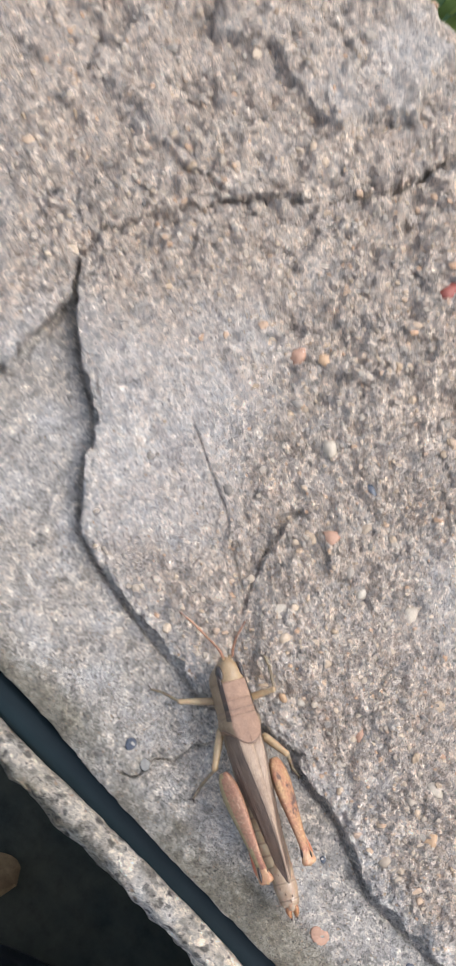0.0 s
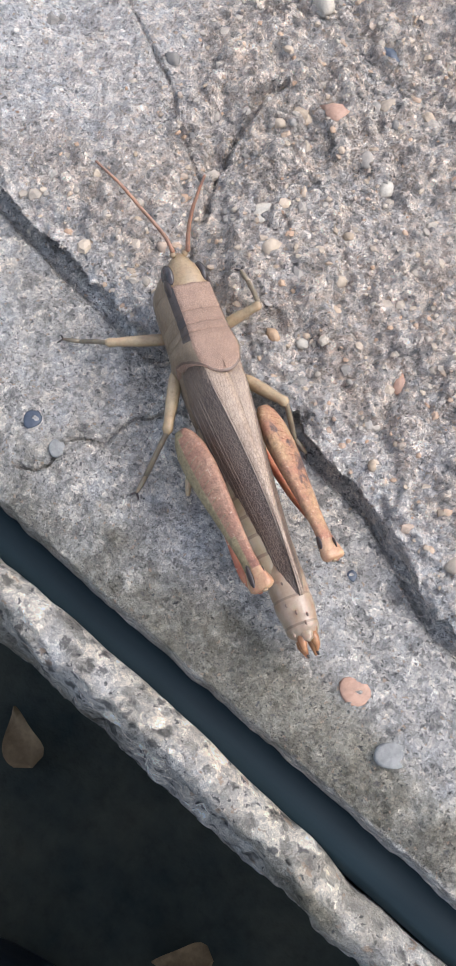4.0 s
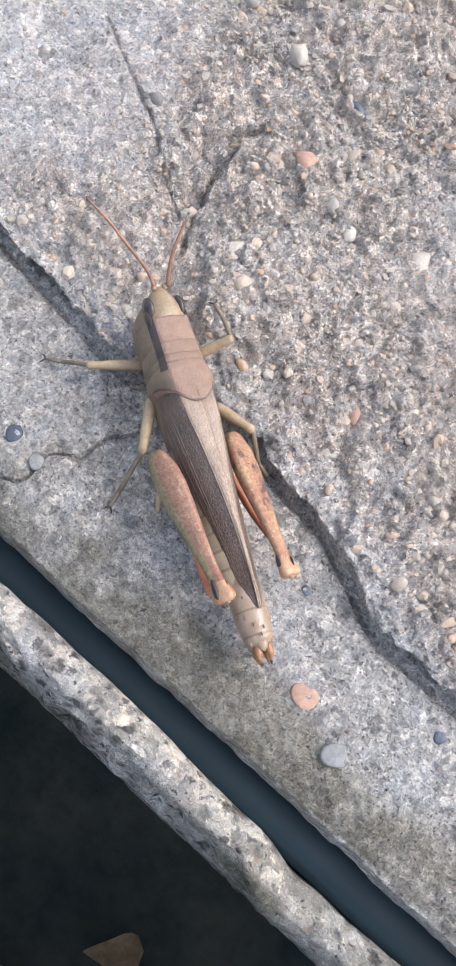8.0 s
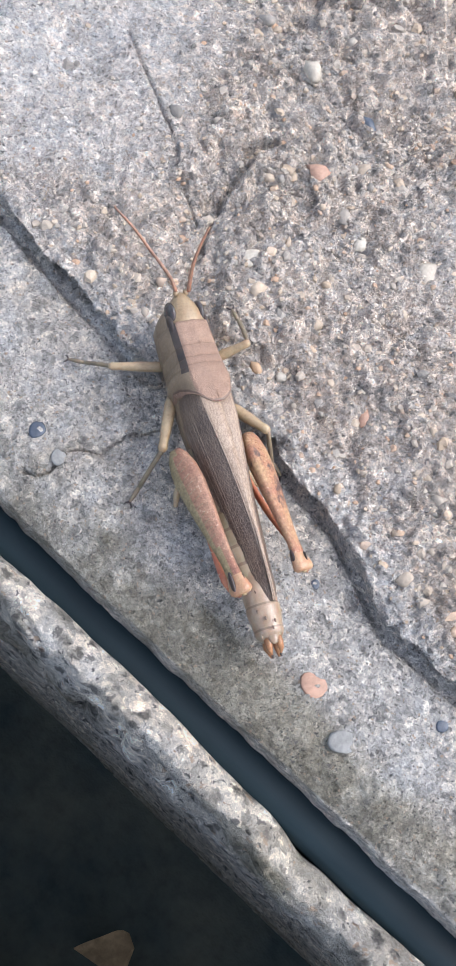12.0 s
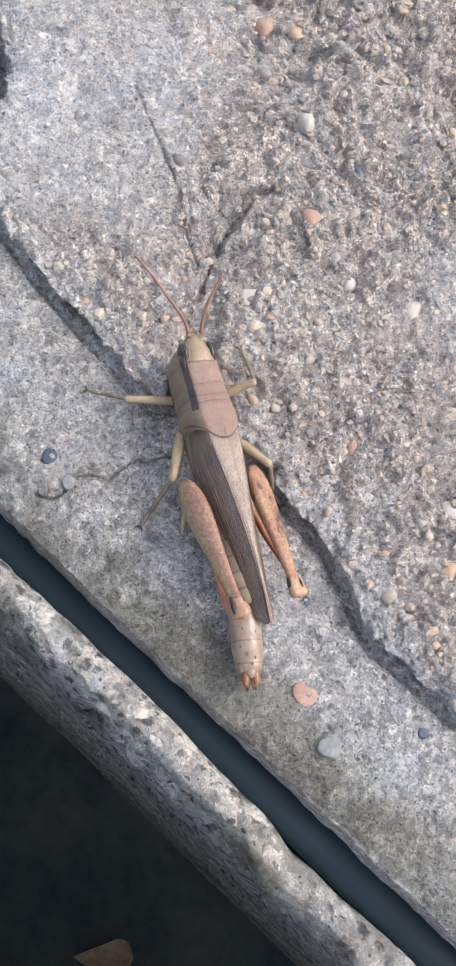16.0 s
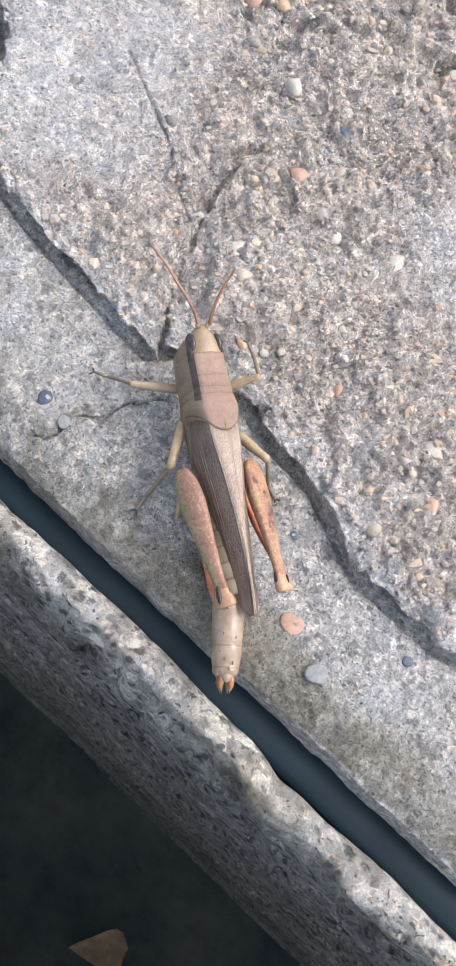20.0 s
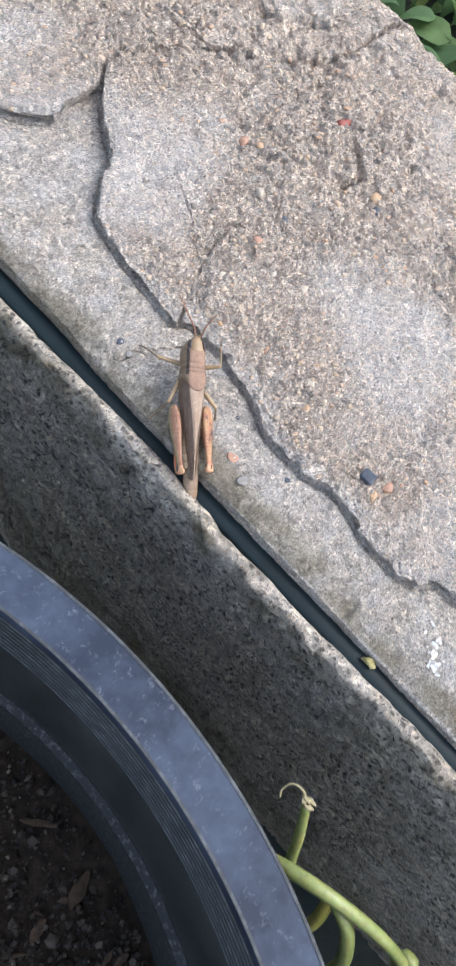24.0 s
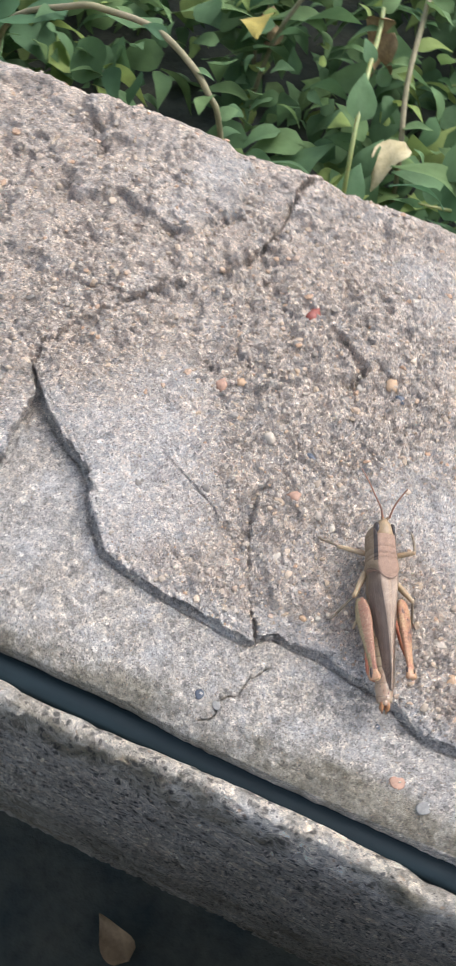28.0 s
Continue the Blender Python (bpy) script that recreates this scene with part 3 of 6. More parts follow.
def pitted(x, y):
    """Holes and gouges of the render coat, in millimetres of depth."""
    d = 0
    for px, py, r, depth in ((-128, 138, 5, 1.6), (-119, 126, 6, 1.4), (-122, 106, 4, 0.9), (-92, 105.5, 4.2, 1.0), (-154, 143, 6, 1.5),
                             (-139, 112, 5, 1.3), (-110, 92, 5, 1.2), (-66, 36, 4.5, 0.35), (-60, 60, 3, 0.8), (5, 80, 4, 0.9), (-8, 100, 5, 1.0)):
        w = 1 + 0.45 * field(x, y, r * 0.9, int(px + 500))
        d = d + 1.5 * depth * ease(1.05, 0.7, np.hypot(x - px, y - py) / r / w)
    d = d + 2.0 * ease(1.7, 0.5, line_distance(x, y, [(-44.8, 90), (-40.8, 86.8), (-36.8, 83.8), (-34, 79.6), (-35, 76.5)]) + 0.6 * field(x, y, 2.5, 71))
    d = d + 1.1 * ease(0.6, -0.6, inside(x, y, [(-41.2, 30), (-45.5, 33.5), (-47, 38), (-44.5, 40), (-42.8, 36.5), (-41.6, 33)]) + 0.7 * field(x, y, 2.0, 72))
    return d


def cracks(x, y):
    j = 0.5 * field(x, y, 2.6, 81) + 0.25 * field(x, y, 0.9, 82)
    d = (0.8 + 1.0 * np.maximum(ease(18, 15.5, y), 0.6 * ease(31, 34, y))) * ease(0.5, 0.05, line_distance(x + 1.8 * j, y - j, TIP_CRACK) + 0.3 * field(x, y, 4, 84))
    d = d + 0.4 * ease(0.2, 0.03, line_distance(x + j, y - j, HAIR_CRACK))
    d = d + 1.4 * ease(0.9, 0.2, line_distance(x + j, y - j, FAR_CRACK))
    return d


def ledges(x, y):
    """Thin flakes that lie on the coat."""
    w = 1.6 * field(x, y, 6, 91) + 0.6 * field(x, y, 1.8, 92)
    a = inside(x, y, [(7, 108), (5, 97), (11, 89), (20, 88), (40, 100), (30, 120)]) + w
    b = inside(x, y, [(18, 70), (26, 60), (33, 53), (46, 48), (90, 50), (90, 90), (40, 86)]) + w
    c = inside(x, y, [(-138, 144), (-127, 134), (-121, 127), (-124, 112), (-118, 104.5), (-110, 112), (-101, 108), (-93, 107.5), (-86.5, 105.5), (-86, 111), (-79, 119), (-84, 136), (-100, 152), (-125, 160)]) + w
    e = inside(x, y, [(-25, 30), (-22, 24), (-31, 20), (-39, 30), (-38, 37), (-31, 36)]) + 0.5 * w
    return 1.4 * ease(0.6, -0.7, a) + 1.2 * ease(0.7, -0.7, b) + 2.2 * ease(0.8, -0.8, c) + 0.7 * ease(0.6, -0.6, e)


def crumbs(x, y, seed, tints=False):
    """Sand and gravel standing out of the cement like coarse crumbs."""
    bare = (0.25 + 0.75 * sandy(x, y)) * (0.6 + 0.55 * ease(20, 75, y)) * (1 - 0.6 * ease(-14, -3, y - back_line(x)))
    out, tint = 0, 0
    far = ease(45, 85, y)
    for size, high, share in ((9.0, 0.9 * far, 0.5), (4.2, 0.75 + 0.45 * far, 0.45), (2.3, 0.75 - 0.28 * far, 0.6), (1.25, 0.5 - 0.25 * far, 0.75), (0.7, 0.26 - 0.17 * far, 0.8)):
        wx, wy = x + 0.3 * size * field(x, y, size * 0.6, seed + 3), y + 0.3 * size * field(x, y, size * 0.6, seed + 4)
        d, who = cells(wx, wy, size, seed + int(size * 10))
        out = out + 1.25 * high * np.where(who < share, 0.4 + who, 0.0) * np.sqrt(np.clip(1 - (d / 0.52) ** 2, 0, 1))
        tint = np.where((who < share) & (d < 0.46), 0.1 + 0.9 * (who * 97.3 % 1), tint)
    return (bare * (out - 0.35), tint) if tints else bare * (out - 0.35)


def wear(x, y, seed):
    """Weathered hollows, deeper on the older coat behind."""
    rough = (0.3 + 0.7 * ease(35, 75, y)) * (0.35 + 0.65 * sandy(x, y))
    a = ease(0.12, 0.5, fractal(x, y, 7.5, seed + 61, 3, 0.6))
    b = ease(0.10, 0.5, fractal(x, y, 2.6, seed + 67, 3, 0.65))
    c = angular(x, y, 1.2, seed + 71)
    return rough * (1.4 * a + 0.8 * b) + 0.18 * c * (0.5 + 0.5 * rough) * (1 - 0.6 * ease(45, 80, y))


def sandy(x, y):
    """How thickly grains stand out: the pale cement skin hides them."""
    s = 0.5 + 0.9 * fractal(x, y, 30, 511, 3)
    s = s + 0.55 * ease(30, 8, np.hypot(x + 40, (y - 62) * 0.8)) - 0.8 * ease(24, 8, np.hypot((x + 66) * 0.9, (y - 32))) - 0.5 * ease(22, 6, np.hypot(x - 8, y - 48)) + 0.4 * ease(14, 4, np.hypot(x - 26, y - 20))
    return np.clip(s + 0.5 * ease(44, 84, y + 16 * fractal(x, y, 25, 525, 3)) + 0.25 * ease(-70, -110, x) - 0.35 * np.clip(ledges(x, y), 0, 1) * ease(40, 50, y), 0.04, 1)


def rim_distance(x, y, outline, side):
    """Distance to a plate's ragged rim; both plates share the rags of the crack between them."""
    rag = 0.62 * angular(x, y, 4.6, 41) + 0.5 * angular(x, y, 1.9, 44) + 0.24 * angular(x, y, 0.9, 46)
    return inside(x, y, outline) + side * rag + 0.5 + ease(46, 56, y) * (0.35 * field(x, y, 11, 48) - 0.25)


def rim_slope(x, y):
    """How far the broken face of a rim leans out: steep on one stretch, battered on the other."""
    return 0.22 - 0.12 * ease(46, 52, y) + (0.2 + 0.25 * field(x, y, 5.5, 95)) * ease(-33, -26, x) * ease(24, 18, y)


def plate_height(outline, seed, lift, side):
    def height(x, y):
        sd = rim_distance(x, y, outline, side)
        thick = 3.4 - 0.9 * ease(-12, -0.5, sd) * ease(-64, -54, x) * ease(30, 20, y) + lift(x, y) + 1.25 * ledges(x, y) - pitted(x, y) - cracks(x, y) + relief(x, y, seed + 30, 0.75) - wear(x, y, seed) + crumbs(x, y, seed)
        crumble = ease(-2.6, -0.2, sd) * (0.45 * angular(x, y, 1.4, seed + 77) + 0.3 * angular(x, y, 0.75, seed + 79) - 0.2)
        body = slab_height(x, y) + thick + crumble
        worn = np.clip(sd + 1.2 + 0.4 * field(x, y, 3.5, seed + 96), 0, 1.3)
        top = body - 0.09 * worn ** 2 * ease(34, 26, y)
        fall = np.clip(sd / rim_slope(x, y), 0, 1)
        fall = np.clip(fall + 1.1 * fall * (1 - fall) * angular(x, y, 0.8, seed + 93), 0, 1)
        return top + (slab_height(x, y) + (0.9 if side < 0 else -0.45) - top) * fall
    return height


def plate_keep(outline, side):
    return lambda x, y: rim_distance(x, y, outline, side) <= rim_slope(x, y)


def crisp(ob, steep=0.7):
    """Steep broken faces keep their edges; the rest is shaded smooth."""
    n = np.empty(len(ob.data.polygons) * 3, np.float32)
    ob.data.polygons.foreach_get("normal", n)
    ob.data.polygons.foreach_set("use_smooth", n[2::3] > steep)
    ob.data.update()


XS = spread((-1500, -300, 40), (-300, -170, 1.6), (-170, -104, 0.5), (-104, -66, 0.36), (-66, 44, 0.22), (44, 80, 0.5), (80, 260, 2.0), (260, 1500, 40))
YS_SLAB = spread((-8.2, -6.4, 0.08), (-6.4, 0, 0.16), (0, 17, 0.26), (17, 46, 0.4), (46, 132, 6), (132, 150, 1.0), (150, 178, 1.0))
YS_PLATE = spread((5, 40, 0.22), (40, 60, 0.3), (60, 100, 0.4), (100, 145, 0.5), (145, 176, 0.7))


def slab_surface(x, y):
    foot = np.minimum(np.abs(inside(x, y, RIGHT_PLATE)), np.abs(inside(x, y, LEFT_PLATE)))
    return (slab_height(x, y) - 0.7 * ease(0.55, 0.1, foot) * (y > 4) + (relief(x, y, 11, 0.26) + 0.13 * angular(x, y, 0.8, 13) + 0.24 * crumbs(x, y + 60, 15)) * (0.3 + 0.7 * ease(-7.2, -5, y))
                 - 0.8 * ease(0.24, 0.04, line_distance(x + 0.9 * field(x, y, 2, 7), y + 0.5 * angular(x, y, 1.3, 9), [(-36, -4), (-34, -2), (-33, 1), (-31, 3), (-30, 7), (-27, 10)]))
                 - 0.6 * ease(2.9, 1.0, np.hypot((x - 37) * 0.8, y + 3.6) + field(x, y, 2, 8)) - 0.8 * ease(1.6, 0.8, np.hypot(x - 41, (y + 5) * 0.6)))


base_slab = part("base_slab", sheet(XS, YS_SLAB, slab_surface), M_SLAB)
co = np.empty(len(base_slab.data.vertices) * 3)
base_slab.data.vertices.foreach_get("co", co)
sx, sy = co[0::3] / MM, co[1::3] / MM
base_slab.data.attributes.new("algae_shade", "FLOAT", "POINT").data.foreach_set("value", np.clip(1.3 * ease(0.5, -4.5, sy + SKEW * sx + 2.5 * fractal(sx, sy, 9, 175, 3)) * (0.55 + 0.8 * fractal(sx, sy, 12, 177, 4, 0.6)) * ease(-7.4, -6.9, sy), 0, 0.7))
tagged(base_slab, "grey concrete base slab of a low garden wall, chipped along its front edge", "slab", kind="structure")
right_coat = part("render_coat", sheet(XS[XS > -112], YS_PLATE, plate_height(RIGHT_PLATE, 41, lambda x, y: -0.2 * ease(-60, -50, x) * ease(34, 15, y) + 1.0 * ease(-62, -76, x) * ease(62, 44, y), 1), plate_keep(RIGHT_PLATE, 1)), M_PLATE)
tagged(right_coat, "broken plate of weathered sandy cement render lying on the slab", "render coat", group="broken render plates", kind="structure")
left_coat = part("render_coat", sheet(XS[XS < -60], YS_PLATE[YS_PLATE > 12], plate_height(LEFT_PLATE, 57, lambda x, y: 0.2 + 0 * x, -1), plate_keep(LEFT_PLATE, -1)), M_PLATE)
tagged(left_coat, "cracked-off plate of pale cement render with a sharp broken rim", "render coat", group="broken render plates", kind="structure")


def undercut(ob, outline, side):
    """The broken face leans back under its lip, more on one stretch than on another."""
    co = np.empty(len(ob.data.vertices) * 3)
    ob.data.vertices.foreach_get("co", co)
    x, y = co[0::3] / MM, co[1::3] / MM
    fall = np.clip(rim_distance(x, y, outline, side) / rim_slope(x, y), 0, 1)
    gx, gy = (inside(x + 0.8, y, outline) - inside(x - 0.8, y, outline)) / 1.6, (inside(x, y + 0.8, outline) - inside(x, y - 0.8, outline)) / 1.6
    back = fall ** 0.6 * np.clip(1.45 + 1.1 * field(x, y, 6.5, 97) - 0.5 * ease(-30, -24, x) * ease(24, 18, y), 0.2, 2.4) * (1 - 0.85 * ease(44, 50, y))
    co[0::3] -= gx * back * MM
    co[1::3] -= gy * back * MM
    ob.data.vertices.foreach_set("co", co)
    ob.data.update()


for ob, seed in ((right_coat, 41), (left_coat, 57)):
    undercut(ob, RIGHT_PLATE if seed == 41 else LEFT_PLATE, 1 if seed == 41 else -1)
    crisp(ob)
    co = np.empty(len(ob.data.vertices) * 3)
    ob.data.vertices.foreach_get("co", co)
    cx, cy = co[0::3] / MM, co[1::3] / MM
    ob.data.attributes.new("bare", "FLOAT", "POINT").data.foreach_set("value", sandy(cx, cy) * ease(0.5, -7, inside(cx, cy, RIGHT_PLATE if seed == 41 else LEFT_PLATE) - 12 * ease(36, 66, cy + 14 * fractal(cx, cy, 22, 523, 3)) + 3 * fractal(cx, cy, 9, 521, 3)))
    ob.data.attributes.new("grain", "FLOAT", "POINT").data.foreach_set("value", crumbs(cx, cy, seed, True)[1])


def kerb_shape():
    """The narrow board in front of the joint: rough crest, then a tall rough face."""
    xs = spread((-1500, -300, 40), (-300, -80, 2.0), (-80, 100, 0.5), (100, 260, 2.0), (260, 1500, 40))
    crest = [(-10.3, -15), (-10.35, -11), (-10.45, -7.4), (-10.7, -5.8), (-11.3, -4.8), (-12.2, -4.25), (-13.3, -4.0), (-14.1, -4.3), (-14.8, -5.1), (-15.3, -6.6), (-15.7, -9.2), (-16.0, -13)]
    prof = [(a[0] + (b[0] - a[0]) * k / 3, a[1] + (b[1] - a[1]) * k / 3) for a, b in zip(crest[:-1], crest[1:]) for k in range(3)] + [crest[-1]]
    z = -13.0
    while z > -222:
        z -= 0.55 if z > -110 else 4.0
        prof.append((-16.0 - (z + 13) * 0.024, z))
    prof = np.array(prof)
    s = np.concatenate([[0], np.cumsum(np.hypot(*np.diff(prof, axis=0).T))])
    gx, gs = np.meshgrid(xs, s, indexing="ij")
    py, pz = np.interp(gs, s, prof[:, 0]), np.interp(gs, s, prof[:, 1])
    pit, who = cells(gx + 1.2 * field(gx, gs, 2.5, 143), gs * 0.6 + 1.2 * field(gx, gs, 2.5, 144), 4.2, 145)
    gd = gs * 0.6
    out = 0.5 * fractal(gx, gs, 30, 131, 3) + 0.32 * fractal(gx, gd, 6.0, 137, 3, 0.6) + 0.42 * fractal(gx, gd, 1.9, 139, 3, 0.7)
    pock, whose = cells(gx + 0.7 * field(gx, gs, 1.4, 147), gs * 0.8 + 0.7 * field(gx, gs, 1.4, 148), 2.3, 149)
    out = out - 1.1 * ease(0.5, 0.24, pock) * (whose > 0.5 - 0.3 * field(gx, gs, 16, 150)) * ease(13, 20, gs)
    out = out - 1.0 * ease(0.42, 0.15, pit) * (who > 0.62) * ease(15, 24, gs)
    calm = 0.1 + 0.9 * ease(9, 18, gs)
    notch = 0.4 * ease(4, 9, gx) * ease(24, 12, gx) + 0.35 * field(gx, gx * 0, 8, 151) + 0.3 * angular(gx, gx * 0, 2.6, 152)
    front = ease(3.0, 9.0, gs) * ease(30, 15, gs)
    drop = ease(3, 11, gx + 1.5 * field(gx, gx * 0, 3, 153)) * ease(80, 35, gx)
    py = py - SKEW * gx - 0.8 * ease(-20, -55, gx) - 0.5 * drop * ease(24, 9, gs) - out * calm * np.where(gs > 14, 1.0, 0.5) - 0.6 * notch * ease(2, 8, gs) * ease(22, 11, gs) - 0.65 * angular(gx, gs * 0.4, 3.1, 154) * ease(11, 15, gs) * ease(26, 18, gs)
    pz = pz + 1.2 * crumbs(gx, gs + 40, 161) * ease(10, 13, gs) * ease(24, 17, gs)
    pz = pz + 0.55 * out * calm * ease(26, 12, gs) - 0.5 * notch * front - 1.1 * drop * ease(24, 9, gs) * ease(3, 6, gs)
    n, m = gx.shape
    idx = np.arange(n * m).reshape(n, m)
    faces = np.stack([idx[:-1, :-1], idx[:-1, 1:], idx[1:, 1:], idx[1:, :-1]], -1).reshape(-1, 4)
    return np.stack([gx, py, pz], -1).reshape(-1, 3), faces[:, ::-1].copy()


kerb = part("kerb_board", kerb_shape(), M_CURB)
co = np.empty(len(kerb.data.vertices) * 3)
kerb.data.vertices.foreach_get("co", co)
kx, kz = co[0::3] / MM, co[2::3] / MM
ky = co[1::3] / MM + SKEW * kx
# growth along the outer crest; below z -80 shade is painted towards the ground
crest_stain_low_shade = np.maximum(ease(-12.0, -15.4, ky + 1.8 * fractal(kx, ky, 7, 173, 3)) * (0.1 + 0.62 * ease(-40, -9, kz)), 0.9 * ease(-80, -180, kz + 20 * fractal(kx, kz, 40, 179, 3)))
kerb.data.attributes.new("algae_shade", "FLOAT", "POINT").data.foreach_set("value", np.clip(np.maximum(crest_stain_low_shade, 0.33) * (0.7 + (0.6 + 0.7 * ease(-30, -18, kz)) * fractal(kx, kz + ky, 9, 171, 4, 0.65)), 0, 0.88))
tagged(kerb, "rough grey concrete edging board with olive growth, painted shade near the ground and a crumbled crest", "kerb", kind="structure")


def strip_shape():
    xs = spread((-1500, -300, 40), (-300, 260, 4.0), (260, 1500, 40))
    ring = [(-6.2, -6.9), (-6.4, -6.5), (-7.6, -6.2), (-9.4, -6.2), (-10.6, -6.5), (-11.4, -6.9), (-11.4, -9.5), (-6.2, -9.5)]
    return loft([[(x, y - SKEW * x + 0.12 * math.sin(x * 0.09), z + 0.15 * math.sin(x * 0.05)) for y, z in ring] for x in xs])


strip = part("joint_strip", strip_shape(), M_RUBBER)
tagged(strip, "black rubber strip filling the joint between slab and kerb", "joint", kind="structure")

# ---- ground and earth ----
GROUND = -222.0


def earth_shape():
    xs = spread((-90700, -700, 4500), (-700, 700, 14), (700, 90700, 4500))
    return sheet(xs, xs, lambda x, y: GROUND + ease(900, 500, np.hypot(x, y)) * (5 * fractal(x, y, 60, 201, 4) - 2))


ground = part("ground", earth_shape(), M_EARTH)
tagged(ground, "dark damp bare earth below the garden wall", "ground", kind="structure")

# ---- the plant pot ----
POT = (20.0, -203.5)


def revolve(profile, n=180, wobble=0.0):
    """A turned shape with crisp edges: each band of the profile has rings of its own."""
    bands = []
    for a, b in zip(profile[:-1], profile[1:]):
        bands.append(loft([[(r * math.cos(2 * math.pi * k / n), r * math.sin(2 * math.pi * k / n), z) for k in range(n)] for r, z in (a, b)], caps=False))
    return join(*bands)


pot = thing("plant_pot", "large round black plastic plant pot with a scuffed flat rim", "plant pot", at_mm(POT[0], POT[1], 0))
rim_in = 146.6
ridges = []
for k in range(8):
    r0, z0 = rim_in - 0.1 - 0.28 * k, -4 - 2.4 * k
    ridges += [(r0, z0), (r0 - 0.28, z0 - 0.14), (r0 - 0.32, z0 - 0.4), (r0 - 0.1, z0 - 1.0)]
part("pot_wall", revolve([(132, -218), (133, -219), (146.5, -40), (149, -19), (150, -16), (150, -15)]), M_POT, pot)
rim = part("rim", revolve([(150, -15), (157.0, -14.5), (158.0, -13.5), (158.4, -3), (158.3, -1.0), (157.8, -0.3), (147.5, -0.3), (147.0, -0.8), (rim_in, -3)]), M_POT, pot, "flat scuffed bluish-black rim")
inner = [(rim_in, -3)] + ridges + [(143.9, -25), (141.0, -66), (140.6, -68), (138.6, -69), (138.2, -71), (135.5, -132)]
shape = revolve(inner)
# upward ridge faces get the paler scuffed tone, painting in sky light
bands = [1 if a in ridges and ridges.index(a) % 4 == 0 else 2 if a[1] <= -66 else 0 for a in inner[:-1]]
part("inner_wall", (shape[0], shape[1], [s for s in bands for _ in range(180)]), [M_POT_IN, M_POT_EDGE, M_POT_LOW], pot, "ribbed inner wall")
for r, z in ((157.9, -0.15), (147.4, -0.2)):
    part("rim_edge", revolve([(r + 0.3, z - 0.4), (r + 0.3, z), (r - 0.3, z + 0.02), (r - 0.3, z - 0.4)]), M_POT_EDGE, rim, "pale worn edge")
part("pot_base", revolve([(132.5, -218.5), (60, -218), (0.5, -218)], 60), M_POT, pot)


def soil_shape():
    n, rs = 190, np.linspace(0.2, 137.5, 95)
    a = 2 * np.pi * np.arange(n) / n
    r, a = np.meshgrid(rs, a, indexing="ij")
    x, y = r * np.cos(a), r * np.sin(a)
    z = -117 + 3.0 * fractal(x, y, 26, 301, 3) + 3.0 * fractal(x, y, 7, 305, 3, 0.65) + 1.2 * angular(x, y, 3.0, 307) + 4 * ease(110, 137, r)
    idx = np.arange(r.size).reshape(r.shape)
    nxt = np.roll(idx, -1, 1)
    faces = np.stack([idx[:-1], idx[1:], nxt[1:], nxt[:-1]], -1).reshape(-1, 4)
    return np.stack([x + POT[0], y + POT[1], z], -1).reshape(-1, 3), faces


soil = part("potting_soil", soil_shape(), M_SOIL)
tagged(soil, "dark crumbly potting soil in the black pot", "soil", kind="stuff")


def lump(rx, ry, rz, seed, n=9, m=6, rough=0.25):
    v, f = ball((1, 1, 1), n, m)
    rng = np.random.RandomState(seed)
    ph = rng.rand(6) * 6.28
    k = 1 + rough * (np.sin(2.3 * v[:, 0] + ph[0]) * np.cos(2.9 * v[:, 1] + ph[1]) + 0.6 * np.sin(4.1 * v[:, 2] + 3 * v[:, 0] + ph[2]) + 0.4 * np.sin(5.3 * v[:, 1] - 4 * v[:, 2] + ph[3]))
    v = v * k[:, None] * (rx, ry, rz)
    return v, f


rng = np.random.RandomState(5)

def splinter(width, thick, seed):
    """A split sliver of bark with ragged ends."""
    r = np.random.RandomState(seed)
    rings = []
    for i in range(7):
        u = i / 6
        w, h = width * min(1, 0.35 + 2.2 * min(u, 1 - u)) * r.uniform(0.75, 1.2), thick * r.uniform(0.7, 1.2)
        o = r.uniform(-0.05, 0.05, 2)
        rings.append([(2 * u - 1 + r.uniform(-0.08, 0.08), o[0] + a * w, o[1] + b * h) for a, b in ((-1, -1), (-0.2, -1.1), (1, -0.8), (0.9, 0.7), (0.1, 1.15), (-0.8, 0.8))])
    return loft(rings)


def scatter(name, places, radii, squash, m, seed, label, category):
    """Many small angular crumbs as one object."""
    r = np.random.RandomState(seed)
    base, faces = ball(1.0, 5, 4)
    tri = np.array([(q[0], q[1], q[2]) for q in faces] + [(q[0], q[2], q[3]) for q in faces if len(q) == 4])
    n, k = len(places), len(base)
    v = base[None] * (1 + r.uniform(-0.35, 0.35, (n, k, 1))) * (r.uniform(0.6, 1.35, (n, 3)) * (1, 1, squash))[:, None] * np.asarray(radii)[:, None, None]
    verts = (v + np.asarray(places)[:, None]).reshape(-1, 3)
    ob = part(name, (verts, (tri[None] + (np.arange(n) * k)[:, None, None]).reshape(-1, 3)), m, smooth=False)
    return tagged(ob, label, category, kind="stuff")


M_CRUMB = stone("soil_crumb", [(0.0, (0.012, 0.010, 0.008)), (0.5, (0.035, 0.027, 0.020)), (0.85, (0.06, 0.045, 0.034)), (0.97, (0.10, 0.082, 0.062)), (0.995, (0.2, 0.17, 0.13))])
n = 8000
